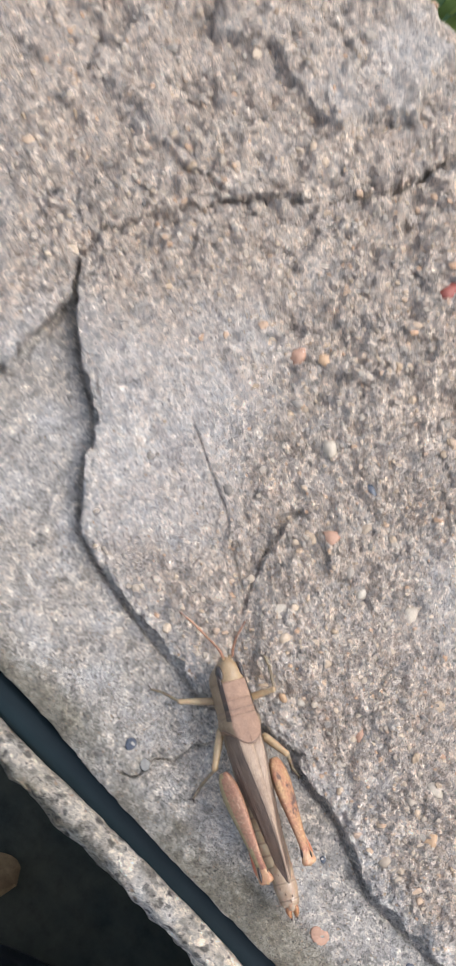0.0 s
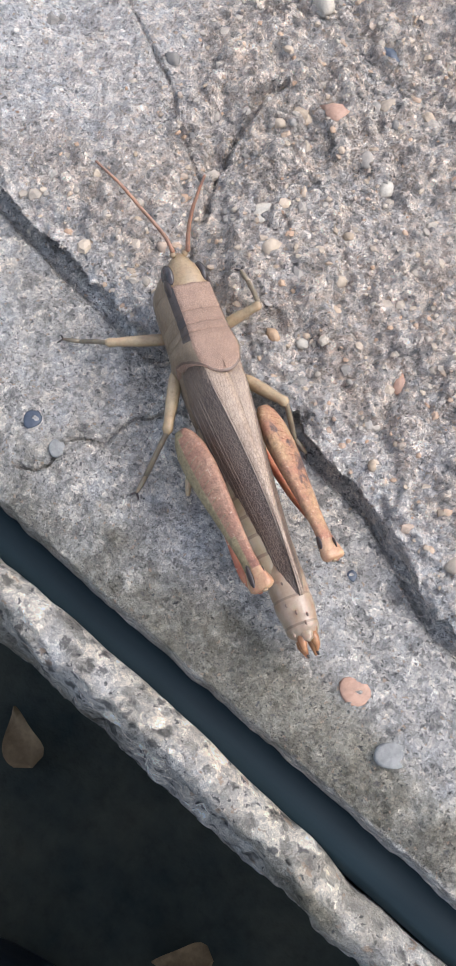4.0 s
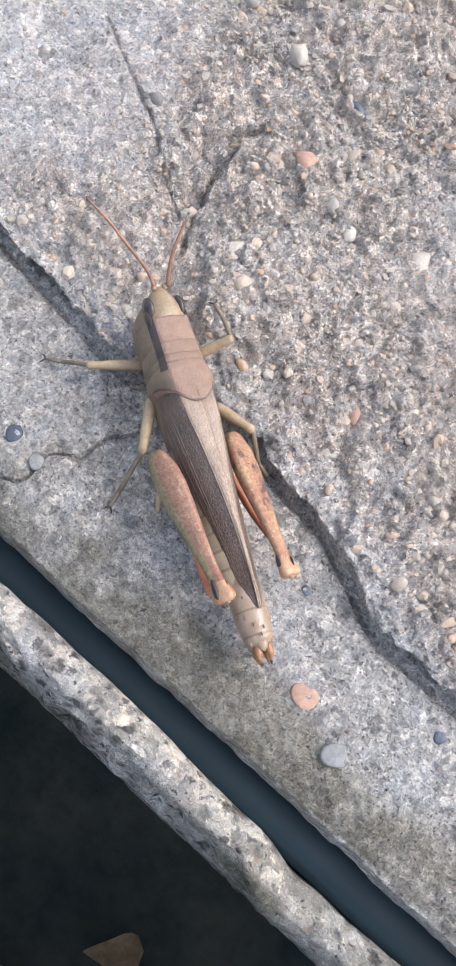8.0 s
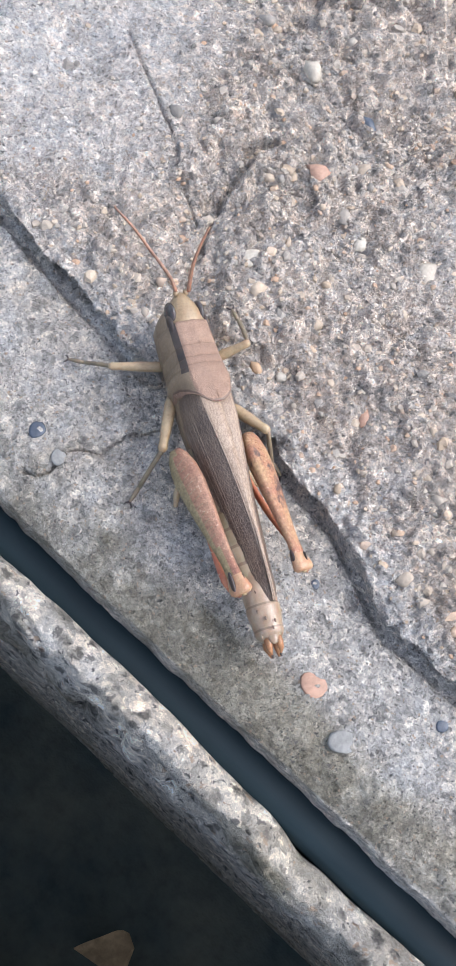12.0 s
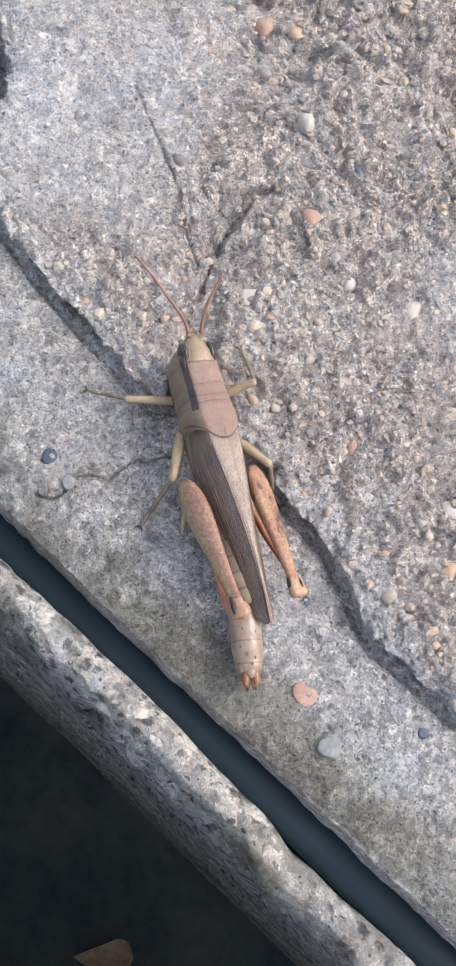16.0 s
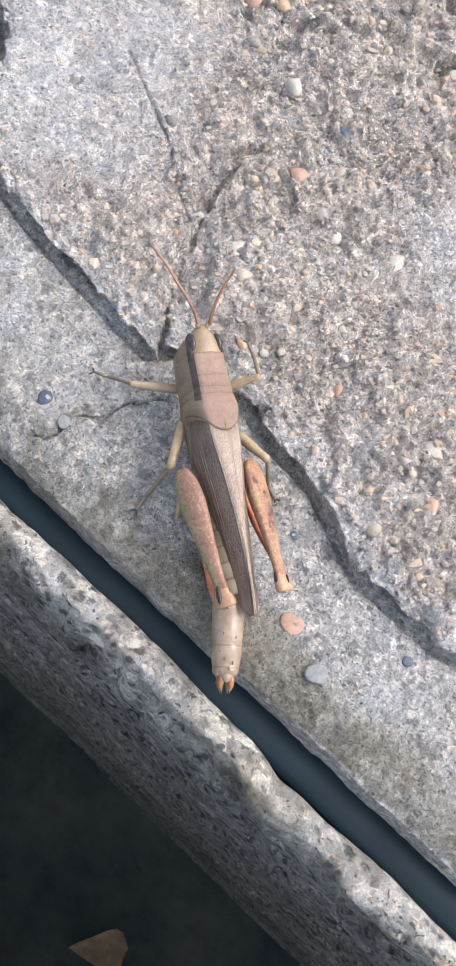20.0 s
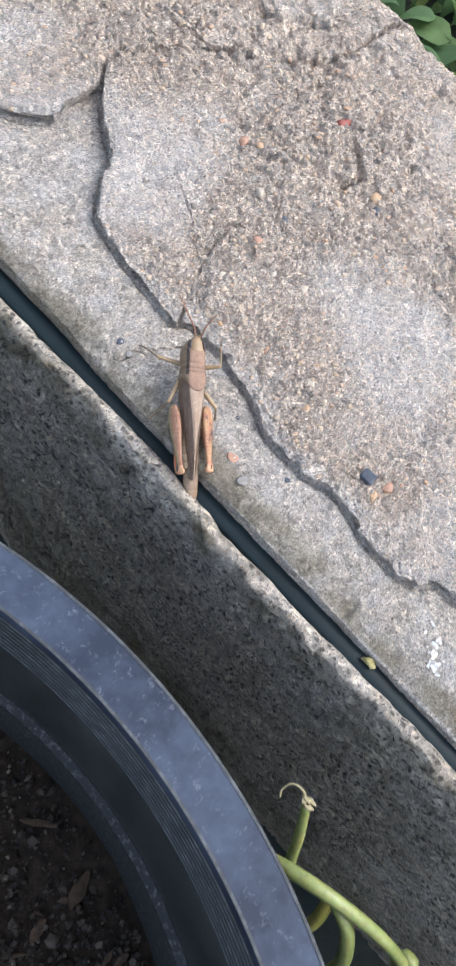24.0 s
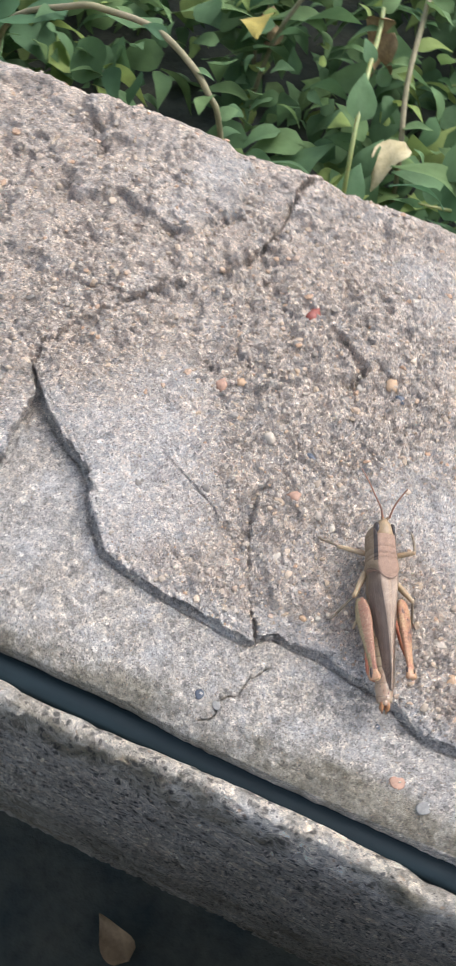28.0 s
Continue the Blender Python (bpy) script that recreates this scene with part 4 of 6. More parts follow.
a, r = rng.uniform(0.1, 3.05, n), 134 * np.sqrt(rng.uniform(0.1, 1, n))
scatter("soil_crumbs", np.stack([POT[0] + r * np.cos(a), POT[1] + r * np.sin(a), -116 + rng.uniform(-1.5, 2.2, n) + 4 * ease(110, 137, r)], -1), rng.choice([0.4, 0.7, 1.1, 1.8], n, p=[0.4, 0.35, 0.2, 0.05]), 0.8, M_CRUMB, 6, "dark crumbs and grit on the potting soil", "soil crumbs")
chip_meshes = [mesh_of("bark_chip", *splinter(0.16 + 0.07 * k, 0.1, 400 + k), M_CHIP, smooth=False) for k in range(5)]
for k in range(150):
    a, r = rng.uniform(0.2, 2.9), 128 * math.sqrt(rng.uniform(0.12, 1))
    x, y = POT[0] + r * math.cos(a), POT[1] + r * math.sin(a)
    s = rng.choice([1.5, 2.4, 3.6, 5.5, 8.0], p=[0.36, 0.34, 0.2, 0.08, 0.02])
    chip = part("bark_chip", chip_meshes[k % 5], None, at=at_mm(x, y, -115.5 + 0.1 * s + 5 * float(ease(100, 131, np.array(r))), rng.uniform(-14, 14), rng.uniform(-14, 14), rng.uniform(0, 360), s))
    tagged(chip, "brown splinter of bark mulch on the potting soil", "bark chip", group="bark chips in the pot")
slab_chip = part("bark_chip", chip_meshes[2], None, at=at_mm(-6, -92, -112.5, 6, -4, 38, (15, 17, 22)))
tagged(slab_chip, "long split piece of brown bark on the soil", "bark chip", group="bark chips in the pot")
cube_stone = part("pebble", mesh_of("pebble", *lump(6, 5, 4.6, 431, 7, 5, 0.12), stone("pale_pebble", [(0, (0.24, 0.21, 0.165)), (1, (0.30, 0.265, 0.21))]), smooth=False), None, at=at_mm(-15, -73, -112, 8, 12, 30))
tagged(cube_stone, "pale angular pebble on the potting soil", "pebble")

# ---- sand grains and pebbles of the render coat ----
plate_surface = plate_height(RIGHT_PLATE, 41, lambda x, y: -0.2 * ease(-60, -50, x) * ease(34, 15, y) + 1.0 * ease(-62, -76, x) * ease(62, 44, y), 1)
left_surface = plate_height(LEFT_PLATE, 57, lambda x, y: 0.2 + 0 * x, -1)


def grains(name, outline, surface, count, box, sizes, seed, label):
    rng = np.random.RandomState(seed)
    x, y = rng.uniform(box[0], box[1], count), rng.uniform(box[2], box[3], count)
    ok = (rng.rand(count) < sandy(x, y)) & (inside(x, y, outline) < -0.9)
    x, y = x[ok], y[ok]
    z = surface(x, y)
    ico_v, ico_f = ball(1.0, 6, 4)
    n, k = len(x), len(ico_v)
    r = rng.choice(sizes[0], n, p=sizes[1]) * rng.uniform(0.75, 1.25, n)
    stretch = rng.uniform(0.6, 1.3, (n, 3)) * (1, 1, 0.6)
    jitter = 1 + rng.uniform(-0.26, 0.26, (n, k, 1))
    a = rng.uniform(0, 6.28, n)
    v = ico_v[None] * jitter * stretch[:, None] * r[:, None, None]
    vx = v[..., 0] * np.cos(a)[:, None] - v[..., 1] * np.sin(a)[:, None]
    vy = v[..., 0] * np.sin(a)[:, None] + v[..., 1] * np.cos(a)[:, None]
    verts = np.stack([vx + x[:, None], vy + y[:, None], v[..., 2] + (z - 0.3 * r)[:, None]], -1).reshape(-1, 3)
    faces = [tuple(q) for q in ico_f]
    tri = np.array([(q[0], q[1], q[2]) for q in faces] + [(q[0], q[2], q[3]) for q in faces if len(q) == 4])
    allf = (tri[None] + (np.arange(n) * k)[:, None, None]).reshape(-1, 3)
    ob = part(name, (verts, allf), M_GRAIN, smooth=False)
    return tagged(ob, label, "sand grains", kind="stuff")


SIZES = ([0.18, 0.28, 0.42, 0.62], [0.46, 0.34, 0.15, 0.05])
grains("sand_grains", RIGHT_PLATE, plate_surface, 4500, (-75, 42, 8, 62), SIZES, 61, "fine tan and grey sand grains bedded in the weathered render")
grains("sand_grains", RIGHT_PLATE, plate_surface, 5000, (-105, 60, 55, 150), ([0.3, 0.5, 0.75], [0.5, 0.35, 0.15]), 62, "coarse sand grains standing out of the worn render")
grains("sand_grains", LEFT_PLATE, left_surface, 3500, (-190, -66, 16, 155), ([0.3, 0.55, 0.85], [0.5, 0.35, 0.15]), 63, "coarse sand grains standing out of the cracked render")

PEBBLE_MESHES = [mesh_of("pebble", *lump(1, 0.8, 0.62, 450 + k, 9, 6, 0.16), M_GRAIN) for k in range(7)]
rng = np.random.RandomState(77)
made = 0
while made < 110:
    x, y = rng.uniform(-66, 42), rng.uniform(9, 78)
    if rng.rand() > float(sandy(np.array(x), np.array(y))) or float(inside(np.array(x), np.array(y), RIGHT_PLATE)) > -1.4:
        continue
    z = float(plate_surface(np.array(x), np.array(y)))
    s = rng.choice([0.4, 0.6, 0.85, 1.1], p=[0.45, 0.33, 0.17, 0.05])
    part("pebble", PEBBLE_MESHES[made % 7], None, right_coat, at=at_mm(x, y, z - 0.34 * s, rng.uniform(-20, 20), rng.uniform(-20, 20), rng.uniform(0, 360), s))
    made += 1


def plain_stone(name, c, rough=0.6):
    return mottled(name, tuple(0.75 * v for v in c), c, 0.9, rough=rough, bump_mm=0.15, bump_scale=1.6)


def block(seed):
    """A broken angular stone: a box with every corner knocked about."""
    r = np.random.RandomState(seed)
    rings = []
    for z, s in ((-0.6, 0.9), (-0.45, 1.0), (0.5, 0.95), (0.68, 0.78)):
        rings.append([(a * s + r.uniform(-0.1, 0.1), 0.8 * b * s + r.uniform(-0.1, 0.1), z + r.uniform(-0.06, 0.06)) for a, b in ((-0.8, -0.95), (0.75, -0.95), (0.95, -0.75), (0.95, 0.8), (0.8, 0.95), (-0.75, 0.95), (-0.95, 0.75), (-0.95, -0.8))])
    return loft(rings)


M_PINK, M_WHITE, M_DARK = plain_stone("pink_stone", (0.38, 0.22, 0.145)), plain_stone("white_stone", (0.50, 0.435, 0.345)), plain_stone("dark_stone", (0.055, 0.065, 0.085), 0.45)
M_RED, M_ORANGE, M_PALE = plain_stone("red_stone", (0.25, 0.065, 0.045)), plain_stone("orange_stone", (0.44, 0.285, 0.165)), plain_stone("pale_stone", (0.45, 0.38, 0.295))
M_GREYSTONE = plain_stone("grey_stone", (0.245, 0.232, 0.21), 0.95)
for x, y, r, m, kind, words in (
        (-27.1, 40.0, 1.25, M_WHITE, 1, "small bright cream-white pebble set in the render"), (-19.0, 42.6, 1.9, M_PALE, 2, "flat pale grey pebble set in the render"),
        (-36.6, 53.3, 1.5, M_DARK, 3, "small dark slate pebble set in the render"), (-35.6, 43.2, 1.5, M_PINK, 4, "rounded pinkish pebble set in the render"),
        (-50.2, 92.3, 2.3, M_RED, 5, "rust-red chip of brick set in the render"), (-27.0, 79.0, 2.0, M_ORANGE, 6, "orange-brown stone chip set in the render"),
        (23.7, 18.6, 1.9, M_DARK, 0, "angular blue-black stone resting on the render"), (-22.9, 21.8, 0.85, M_WHITE, 2, "tiny cream pebble set in the render"),
        (-13.3, 24.0, 1.3, M_PINK, 1, "small salmon-pink pebble set in the render"), (-45.8, 54.2, 1.5, M_PALE, 3, "flat cream pebble set in the render"),
        (-34.5, 29.5, 1.6, M_WHITE, 5, "yellowish quartz pebble set in the render"), (-25.5, 20.3, 0.8, M_ORANGE, 3, "tiny brown pebble set in the render"),
        (-24.5, 76.5, 1.8, M_DARK, 4, "dark pebble beside a stone chip"), (-33, 76, 1.1, M_PALE, 6, "pale pebble in the worn render"),
        (3.2, 19.5, 1.5, M_ORANGE, 2, "tan pebble set in the render"), (-1, 25.5, 1.3, M_PALE, 4, "cream pebble set in the render"),
        (27.5, 16.2, 1.2, M_ORANGE, 3, "orange pebble beside a dark stone"), (28.5, 20.5, 1.6, M_PINK, 5, "tan pebble beside a dark stone"),
        (-57, 66, 1.7, M_ORANGE, 1, "tan pebble in the worn render"), (-60.5, 63.5, 1.5, M_PINK, 2, "pinkish pebble in the worn render")):
    z = float(plate_surface(np.array(x), np.array(y)))
    p = part("pebble", mesh_of("pebble", *(block(600 + int(y)) if kind == 0 else lump(1, 0.8, 0.5, 600 + int(x * 3 + y), 9, 6, 0.26)), m, smooth=kind != 0), None, at=at_mm(x, y, z - (0.05 if m is M_RED else 0.2) * r, 4, -5, kind * 47, r))
    tagged(p, words, "pebble", group="larger pebbles on the wall")
for x, y, r, m, words in ((0, 0, 1.45, M_PINK, "flat salmon-pink stone set flush in the base slab"), (-37.4, 0.4, 0.95, M_DARK, "black pit-like stone in the base slab"),
                          (11.8, 5.5, 0.7, M_DARK, "small dark stone in the base slab"), (-6.2, 7.7, 0.5, M_DARK, "tiny dark stone in the base slab"),
                          (5.4, -2.2, 1.4, M_GREYSTONE, "smooth grey stone set flush in the base slab"), (-33.8, -0.2, 0.9, M_GREYSTONE, "smooth grey stone beside a hairline crack")):
    ring = np.linspace(0, 6.2, 12)
    z = float(np.max(slab_surface(x + 0.75 * r * np.cos(ring), y + 0.65 * r * np.sin(ring))))
    p = part("pebble", mesh_of("pebble", *lump(1, 0.85, 0.12, 700 + int(x + 50), 15, 6, 0.09), m), None, at=at_mm(x, y, z - 0.08 * r, 0, 0, x * 7, r))
    tagged(p, words, "pebble", group="stones flush in the slab")
moss_bit = part("moss_tuft", mesh_of("moss_tuft", *lump(1.9, 1.2, 0.8, 721, 10, 7, 0.4), mottled("yellow_moss", (0.20, 0.18, 0.06), (0.34, 0.30, 0.14), 0.8, rough=0.9, bump_mm=0.3, bump_scale=2.0)), None, at=at_mm(52.2, -8.8, -5.0, 0, 0, 20, 0.75))
tagged(moss_bit, "tiny yellow-green tuft of moss at the joint", "moss")

# white paint splashes on the slab
splash_m = mottled("white_splash", (0.42, 0.42, 0.41), (0.62, 0.62, 0.61), 0.9, rough=0.7)
splash = part("paint_splash", sheet(spread((52, 70, 0.22)), spread((-6, 8.5, 0.22)), lambda x, y: slab_height(x, y) + relief(x, y, 11, 0.3) + 0.22 * angular(x, y, 0.8, 13) + 0.34 * crumbs(x, y + 60, 15) + 0.1,
              lambda x, y: fractal(x, y, 1.6, 745, 4, 0.8) - 0.8 * (np.hypot((x - 60.5 + 0.8 * (y - 1)) / 3.6, (y - 1) / 6.5) - 0.55) > 0.33), splash_m)
tagged(splash, "flaky dried white paint smear on the slab", "paint splash")

# ---- weed between pot and kerb ----
weed = thing("weed", "pale green weed with arching stems beside the pot", "weed", at_mm(88, -58, GROUND))
W0 = np.array((88, -58, GROUND))


def rel(*pts):
    return [tuple(np.array(p) - W0) for p in pts]


for pts, radii, m in ((((84, -60, -222), (82, -56, -120), (76, -48, -52), (70, -42, -30), (63.5, -37.4, -14.4)), [2.0, 1.9, 1.7, 1.5, 1.2], M_STEM),
                      (((60, -54, -150), (61, -51.5, -60), (65, -50, -26), (76, -47.5, -15), (92, -44, -20), (104, -42.5, -31), (108, -44, -45)), [2.0, 2.0, 1.9, 1.8, 1.6, 1.4, 1.0], M_STEM),
                      (((84, -62, -222), (86, -58, -90), (84, -52, -36), (80.5, -47, -19), (79, -46.2, -17)), [1.9, 1.9, 1.8, 1.6, 1.2], M_STEM_Y),
                      (((96, -60, -222), (100, -56, -90), (97, -52, -45), (89, -48, -24), (81.5, -46.5, -17.5)), [2.2, 2.2, 2.1, 1.9, 1.4], M_STEM),
                      (((108, -58, -222), (108, -52, -120), (108, -46, -60), (107, -43.5, -34)), [1.8, 1.6, 1.4, 1.3], M_STEM)):
    line = smooth_path(rel(*pts), 6)
    part("stem", tube(line, grow([0.88 * q for q in radii], line), 9), m, weed)
tip = np.array((63.5, -37.4, -14.4)) - W0
for k in range(5):
    a = k * 1.3
    part("withered_petal", shifted(lump(1.1, 0.5, 0.3, 760 + k, 8, 5, 0.4), tip + (0.9 * math.cos(a), 0.9 * math.sin(a), 0.4 + 0.3 * k)), M_WITHER, weed, "dry papery flower remnant")
part("tendril", tube(smooth_path([tuple(tip), tuple(tip + (-2.5, 1, 1.5)), tuple(tip + (-5, 0.5, 0.6)), tuple(tip + (-5.5, -1.5, -1.5)), tuple(tip + (-4.6, -2.6, -2.6))], 5), 0.3, 6), M_WITHER, weed)
node_at = np.array((104, -42.5, -31)) - W0
for k in range(4):
    part("bud", shifted(lump(2.2, 1.6, 1.6, 780 + k, 8, 5, 0.3), node_at + (2 * math.cos(k * 1.6), 2 * math.sin(k * 1.6), 0.8 * k - 1)), M_STEM, weed)

# ---- fallen leaves below ----
def leaf_shape(length, width, bend=0.15, fold=0.18, n=9, tipness=1.4, wave=0.0):
    rows = []
    for i in range(n + 1):
        u = i / n
        w = width * 0.5 * max(0.0, math.sin(math.pi * u ** 0.62)) ** 0.9 * (1 - 0.22 * u * tipness) + 0.012 * width
        zc = -bend * length * (u - 0.35) ** 2 * 2
        rows.append([(s * w, u * length, zc + fold * abs(s) * w + wave * length * math.sin(9 * u + 3 * s)) for s in (-1, -0.5, 0, 0.5, 1)])
    v, f = loft(rows, closed=False)
    return v, f


LEAVES_BELOW = ((-48, -38, 60, 1.5), (29, -43, 130, 1.1), (-47, -66, 100, 1.2), (76, -25, 200, 1.4), (74, -59, 20, 0.9))
M_FALLEN = mottled("rotting_leaf", (0.13, 0.085, 0.042), (0.28, 0.19, 0.10), 0.12, rough=0.85, bump_mm=0.3, bump_scale=0.4)
fallen_mesh = [mesh_of("fallen_leaf", *leaf_shape(13 + 3 * k, 9 + 2 * k, 0.25, 0.3, wave=0.05), M_FALLEN) for k in range(3)]
for k, (x, y, a, size) in enumerate(LEAVES_BELOW):
    p = part("fallen_leaf", fallen_mesh[k % 3], None, at=at_mm(x, y, GROUND + 5 + k % 3, 8, -12 + 9 * (k % 4), a, size))
    tagged(p, "dry curled brown leaf lying on the ground behind the pot", "leaf", group="fallen leaves")

# ---- climbing plant behind the wall ----
vine = thing("climbing_plant", "leafy green creeper with a few dry leaves behind the wall", "creeper", at_mm(-100, 330, GROUND))
V0 = np.array((-100, 330, GROUND))
rng = np.random.RandomState(91)
leaf_meshes = [mesh_of("leaf", *leaf_shape(*q), M_LEAF) for q in ((34, 24, 0.2, 0.16, 9, 1.4, 0.012), (27, 18, 0.1, 0.3, 9, 1.4, 0.02), (42, 31, 0.28, 0.1, 9, 1.4, 0.015), (28, 11, 0.35, 0.25, 9, 1.4, 0.02), (18, 10, 0.3, 0.25))]
dry_mesh = mesh_of("leaf", *leaf_shape(40, 30, 0.3, 0.35, wave=0.04), M_DRY)
pale_mesh = mesh_of("leaf", *leaf_shape(40, 30, 0.3, 0.3, wave=0.05), M_PALE_LEAF)
for k in range(44):
    x0, y0 = rng.uniform(-560, 240), rng.uniform(215, 520)
    h = rng.uniform(60, 190) * (0.6 + 0.4 * (y0 - 215) / 305)
    lean = rng.uniform(-70, 70, 2)
    line = smooth_path([(x0, y0, GROUND - 4), (x0 + lean[0] * 0.3, y0 + lean[1] * 0.3, GROUND + 0.5 * h), (x0 + lean[0], y0 + lean[1], GROUND + 0.9 * h), (x0 + 1.6 * lean[0], y0 + 1.4 * lean[1], GROUND + h * rng.uniform(0.75, 1.0))], 5)
    line = [q - Vector(V0) for q in line]
    part("stem", tube(line, grow([1.6, 1.3, 1.0, 0.5], line), 6), M_VINE if k % 3 else M_STEM, vine)
    for i in range(2, len(line)):
        for _ in range(2 if k % 2 else 1):
            q = line[i] + Vector(rng.uniform(-14, 14, 3))
            part("leaf", dry_mesh if rng.rand() < 0.04 else leaf_meshes[rng.randint(5)], None, vine, at=at_mm(q.x, q.y, q.z, rng.uniform(-60, 40), rng.uniform(-50, 50), rng.uniform(0, 360), rng.uniform(0.6, 1.45)))
for x, y, z, a, s, dry in ((-79, 352, -152, 150, 0.72, True), (-262, 330, -118, 80, 1.6, False), (-230, 345, -125, 20, 1.1, False)):
    part("leaf", pale_mesh if dry else leaf_meshes[2], None, vine, at=at_mm(x - V0[0], y - V0[1], z - V0[2], -25, 10, a, s))
yellow_mesh = mesh_of("leaf", *leaf_shape(30, 24, 0.25, 0.2, wave=0.03), mottled("yellowed_leaf", (0.24, 0.2, 0.035), (0.36, 0.27, 0.05), 0.1, rough=0.7))
part("leaf", yellow_mesh, None, vine, "yellowed leaf", at=at_mm(-182 - V0[0], 404 - V0[1], -142 - V0[2], 20, 15, 200, 0.9))
for dx, dz, a, tilt in ((0, 0, 20, -70), (5, -8, 150, -80), (-4, -16, 260, -75)):
    part("leaf", dry_mesh, None, vine, "withered brown leaf hanging from its stem", at=at_mm(-111 + dx - V0[0], 396 - V0[1], -118 + dz - V0[2], tilt, 10, a, 0.55))
for pts, r, m, words in ((((-330, 345, -222), (-300, 330, -140), (-252, 326, -112), (-235, 333, -114), (-211, 335, -118), (-188, 326, -125), (-176, 321, -135), (-169, 319, -150), (-165, 322, -222)), 1.7, M_VINE, "long pale brown runner"),
                         (((-118, 420, -118), (-113, 399, -120), (-111, 389, -125), (-105, 350, -130), (-98, 315, -150), (-94, 300, -222)), 1.3, M_STEM, "thin climbing stem"),
                         (((-97, 440, -118), (-95, 420, -125), (-89, 378, -140), (-80, 352, -165), (-76, 348, -222)), 1.5, M_VINE, "thin reddish stem")):
    line = [Vector(q) - Vector(V0) for q in smooth_path(pts, 7)]
    part("runner", tube(line, grow([r * 0.9, r, r, r * 0.9], line), 7), m, vine, words)
    for q in line[6::6]:
        part("leaf", leaf_meshes[4 if rng.rand() < 0.6 else 1], None, vine, at=at_mm(q.x, q.y, q.z, rng.uniform(-30, 30), rng.uniform(-40, 40), rng.uniform(0, 360), rng.uniform(0.6, 1.0)))
rngc = np.random.RandomState(17)
lv, lf = leaf_shape(24, 14, 0.3, 0.2, n=7, wave=0.02)
vs, fs = [], []
for k in range(12000):
    x, y = rngc.uniform(-900, 600), rngc.uniform(190, 900)
    if math.hypot(x + 222, 0.7 * (y - 352)) < 36:
        continue
    z = GROUND + rngc.uniform(4, 70) + 70 * max(0, (y - 420) / 480)
    m = at_mm(0, 0, 0, rngc.uniform(-60, 50), rngc.uniform(-55, 55), rngc.uniform(0, 360), rngc.choice([0.45, 0.7, 1.0, 1.4])).to_3x3()
    vs.append(lv @ np.array(m).T + (x, y, z))
    fs.append(np.array(lf) + len(fs) * len(lv))
undergrowth = part("undergrowth", (np.concatenate(vs), np.concatenate(fs)), M_LEAF)
tagged(undergrowth, "dense low green leaves covering the ground behind the wall", "undergrowth", kind="stuff")

# ---- the grasshopper: +y is ahead, millimetres, z = 0 where its feet stand ----
def granular(name, a, c, pit, scale=6.5, strength=0.55):
    """Finely punctured shell: raised grains with darker pits between them."""
    m, t, b = material(name)
    co = coords(t)
    n = noise_of(t, co, 0.6, 5, 0.6).outputs[0]
    cell = node(t, "ShaderNodeTexVoronoi", {"Vector": co}, Scale=scale, feature="DISTANCE_TO_EDGE", Randomness=1.0)
    gap = ramp(t, cell.outputs["Distance"], [(0.02, strength), (0.16, 0.0)])
    fine = noise_of(t, co, 4.0, 5, 0.7).outputs[0]
    col = mixed(t, ramp(t, n, [(0.35, 0.0), (0.65, 1.0)]), a, c)
    col = mixed(t, 0.45, col, ramp(t, fine, [(0.3, 0.6), (0.52, 1.0), (0.7, 1.3)]), "MULTIPLY")
    col = mixed(t, gap, col, pit)
    t.links.new(col, b.inputs["Base Color"])
    b.inputs["Roughness"].default_value = 0.5
    bumped(t, b, [(cell.outputs["Distance"], 0.6, 0.2), (fine, 0.4, 0.1)])
    return m


def chitin(name, a, c, scale=0.7, rough=0.42, stretch=(1, 1, 1), bump=0.06, bump_scale=5.0, low=0.35, high=0.65):
    return mottled(name, a, c, scale, rough=rough, bump_mm=bump, bump_scale=bump_scale, stretch=stretch, low=low, high=high, sub=0.08)


H_DORSAL = granular("dorsal_tan", (0.245, 0.145, 0.095), (0.33, 0.205, 0.135), (0.13, 0.07, 0.045))
H_STRIPE = chitin("dark_stripe", (0.03, 0.020, 0.016), (0.065, 0.042, 0.03), 0.6)
H_FURROW = chitin("spot_and_furrow_shade", (0.10, 0.06, 0.04), (0.15, 0.09, 0.06), 0.6)
H_FLANK = granular("flank_tan", (0.18, 0.122, 0.072), (0.26, 0.182, 0.11), (0.10, 0.065, 0.04), 5.0, 0.4)
H_VEIN = chitin("vein_pale", (0.17, 0.12, 0.085), (0.25, 0.18, 0.13), 1.0)
H_HEAD = chitin("head_tan", (0.235, 0.155, 0.082), (0.31, 0.215, 0.12), 0.6, bump=0.12)
H_EYE = chitin("compound_eye", (0.03, 0.024, 0.022), (0.065, 0.05, 0.045), 1.5, 0.25)
H_ANT = chitin("antenna_orange", (0.18, 0.09, 0.055), (0.30, 0.145, 0.08), 0.6)
H_LEG = chitin("leg_straw", (0.27, 0.18, 0.095), (0.37, 0.265, 0.15), 0.5, bump=0.1)
H_KNEE = chitin("knee_orange", (0.33, 0.16, 0.085), (0.42, 0.26, 0.14), 0.9)
H_SHIN = chitin("leg_dusky", (0.13, 0.095, 0.06), (0.22, 0.165, 0.10), 0.6)
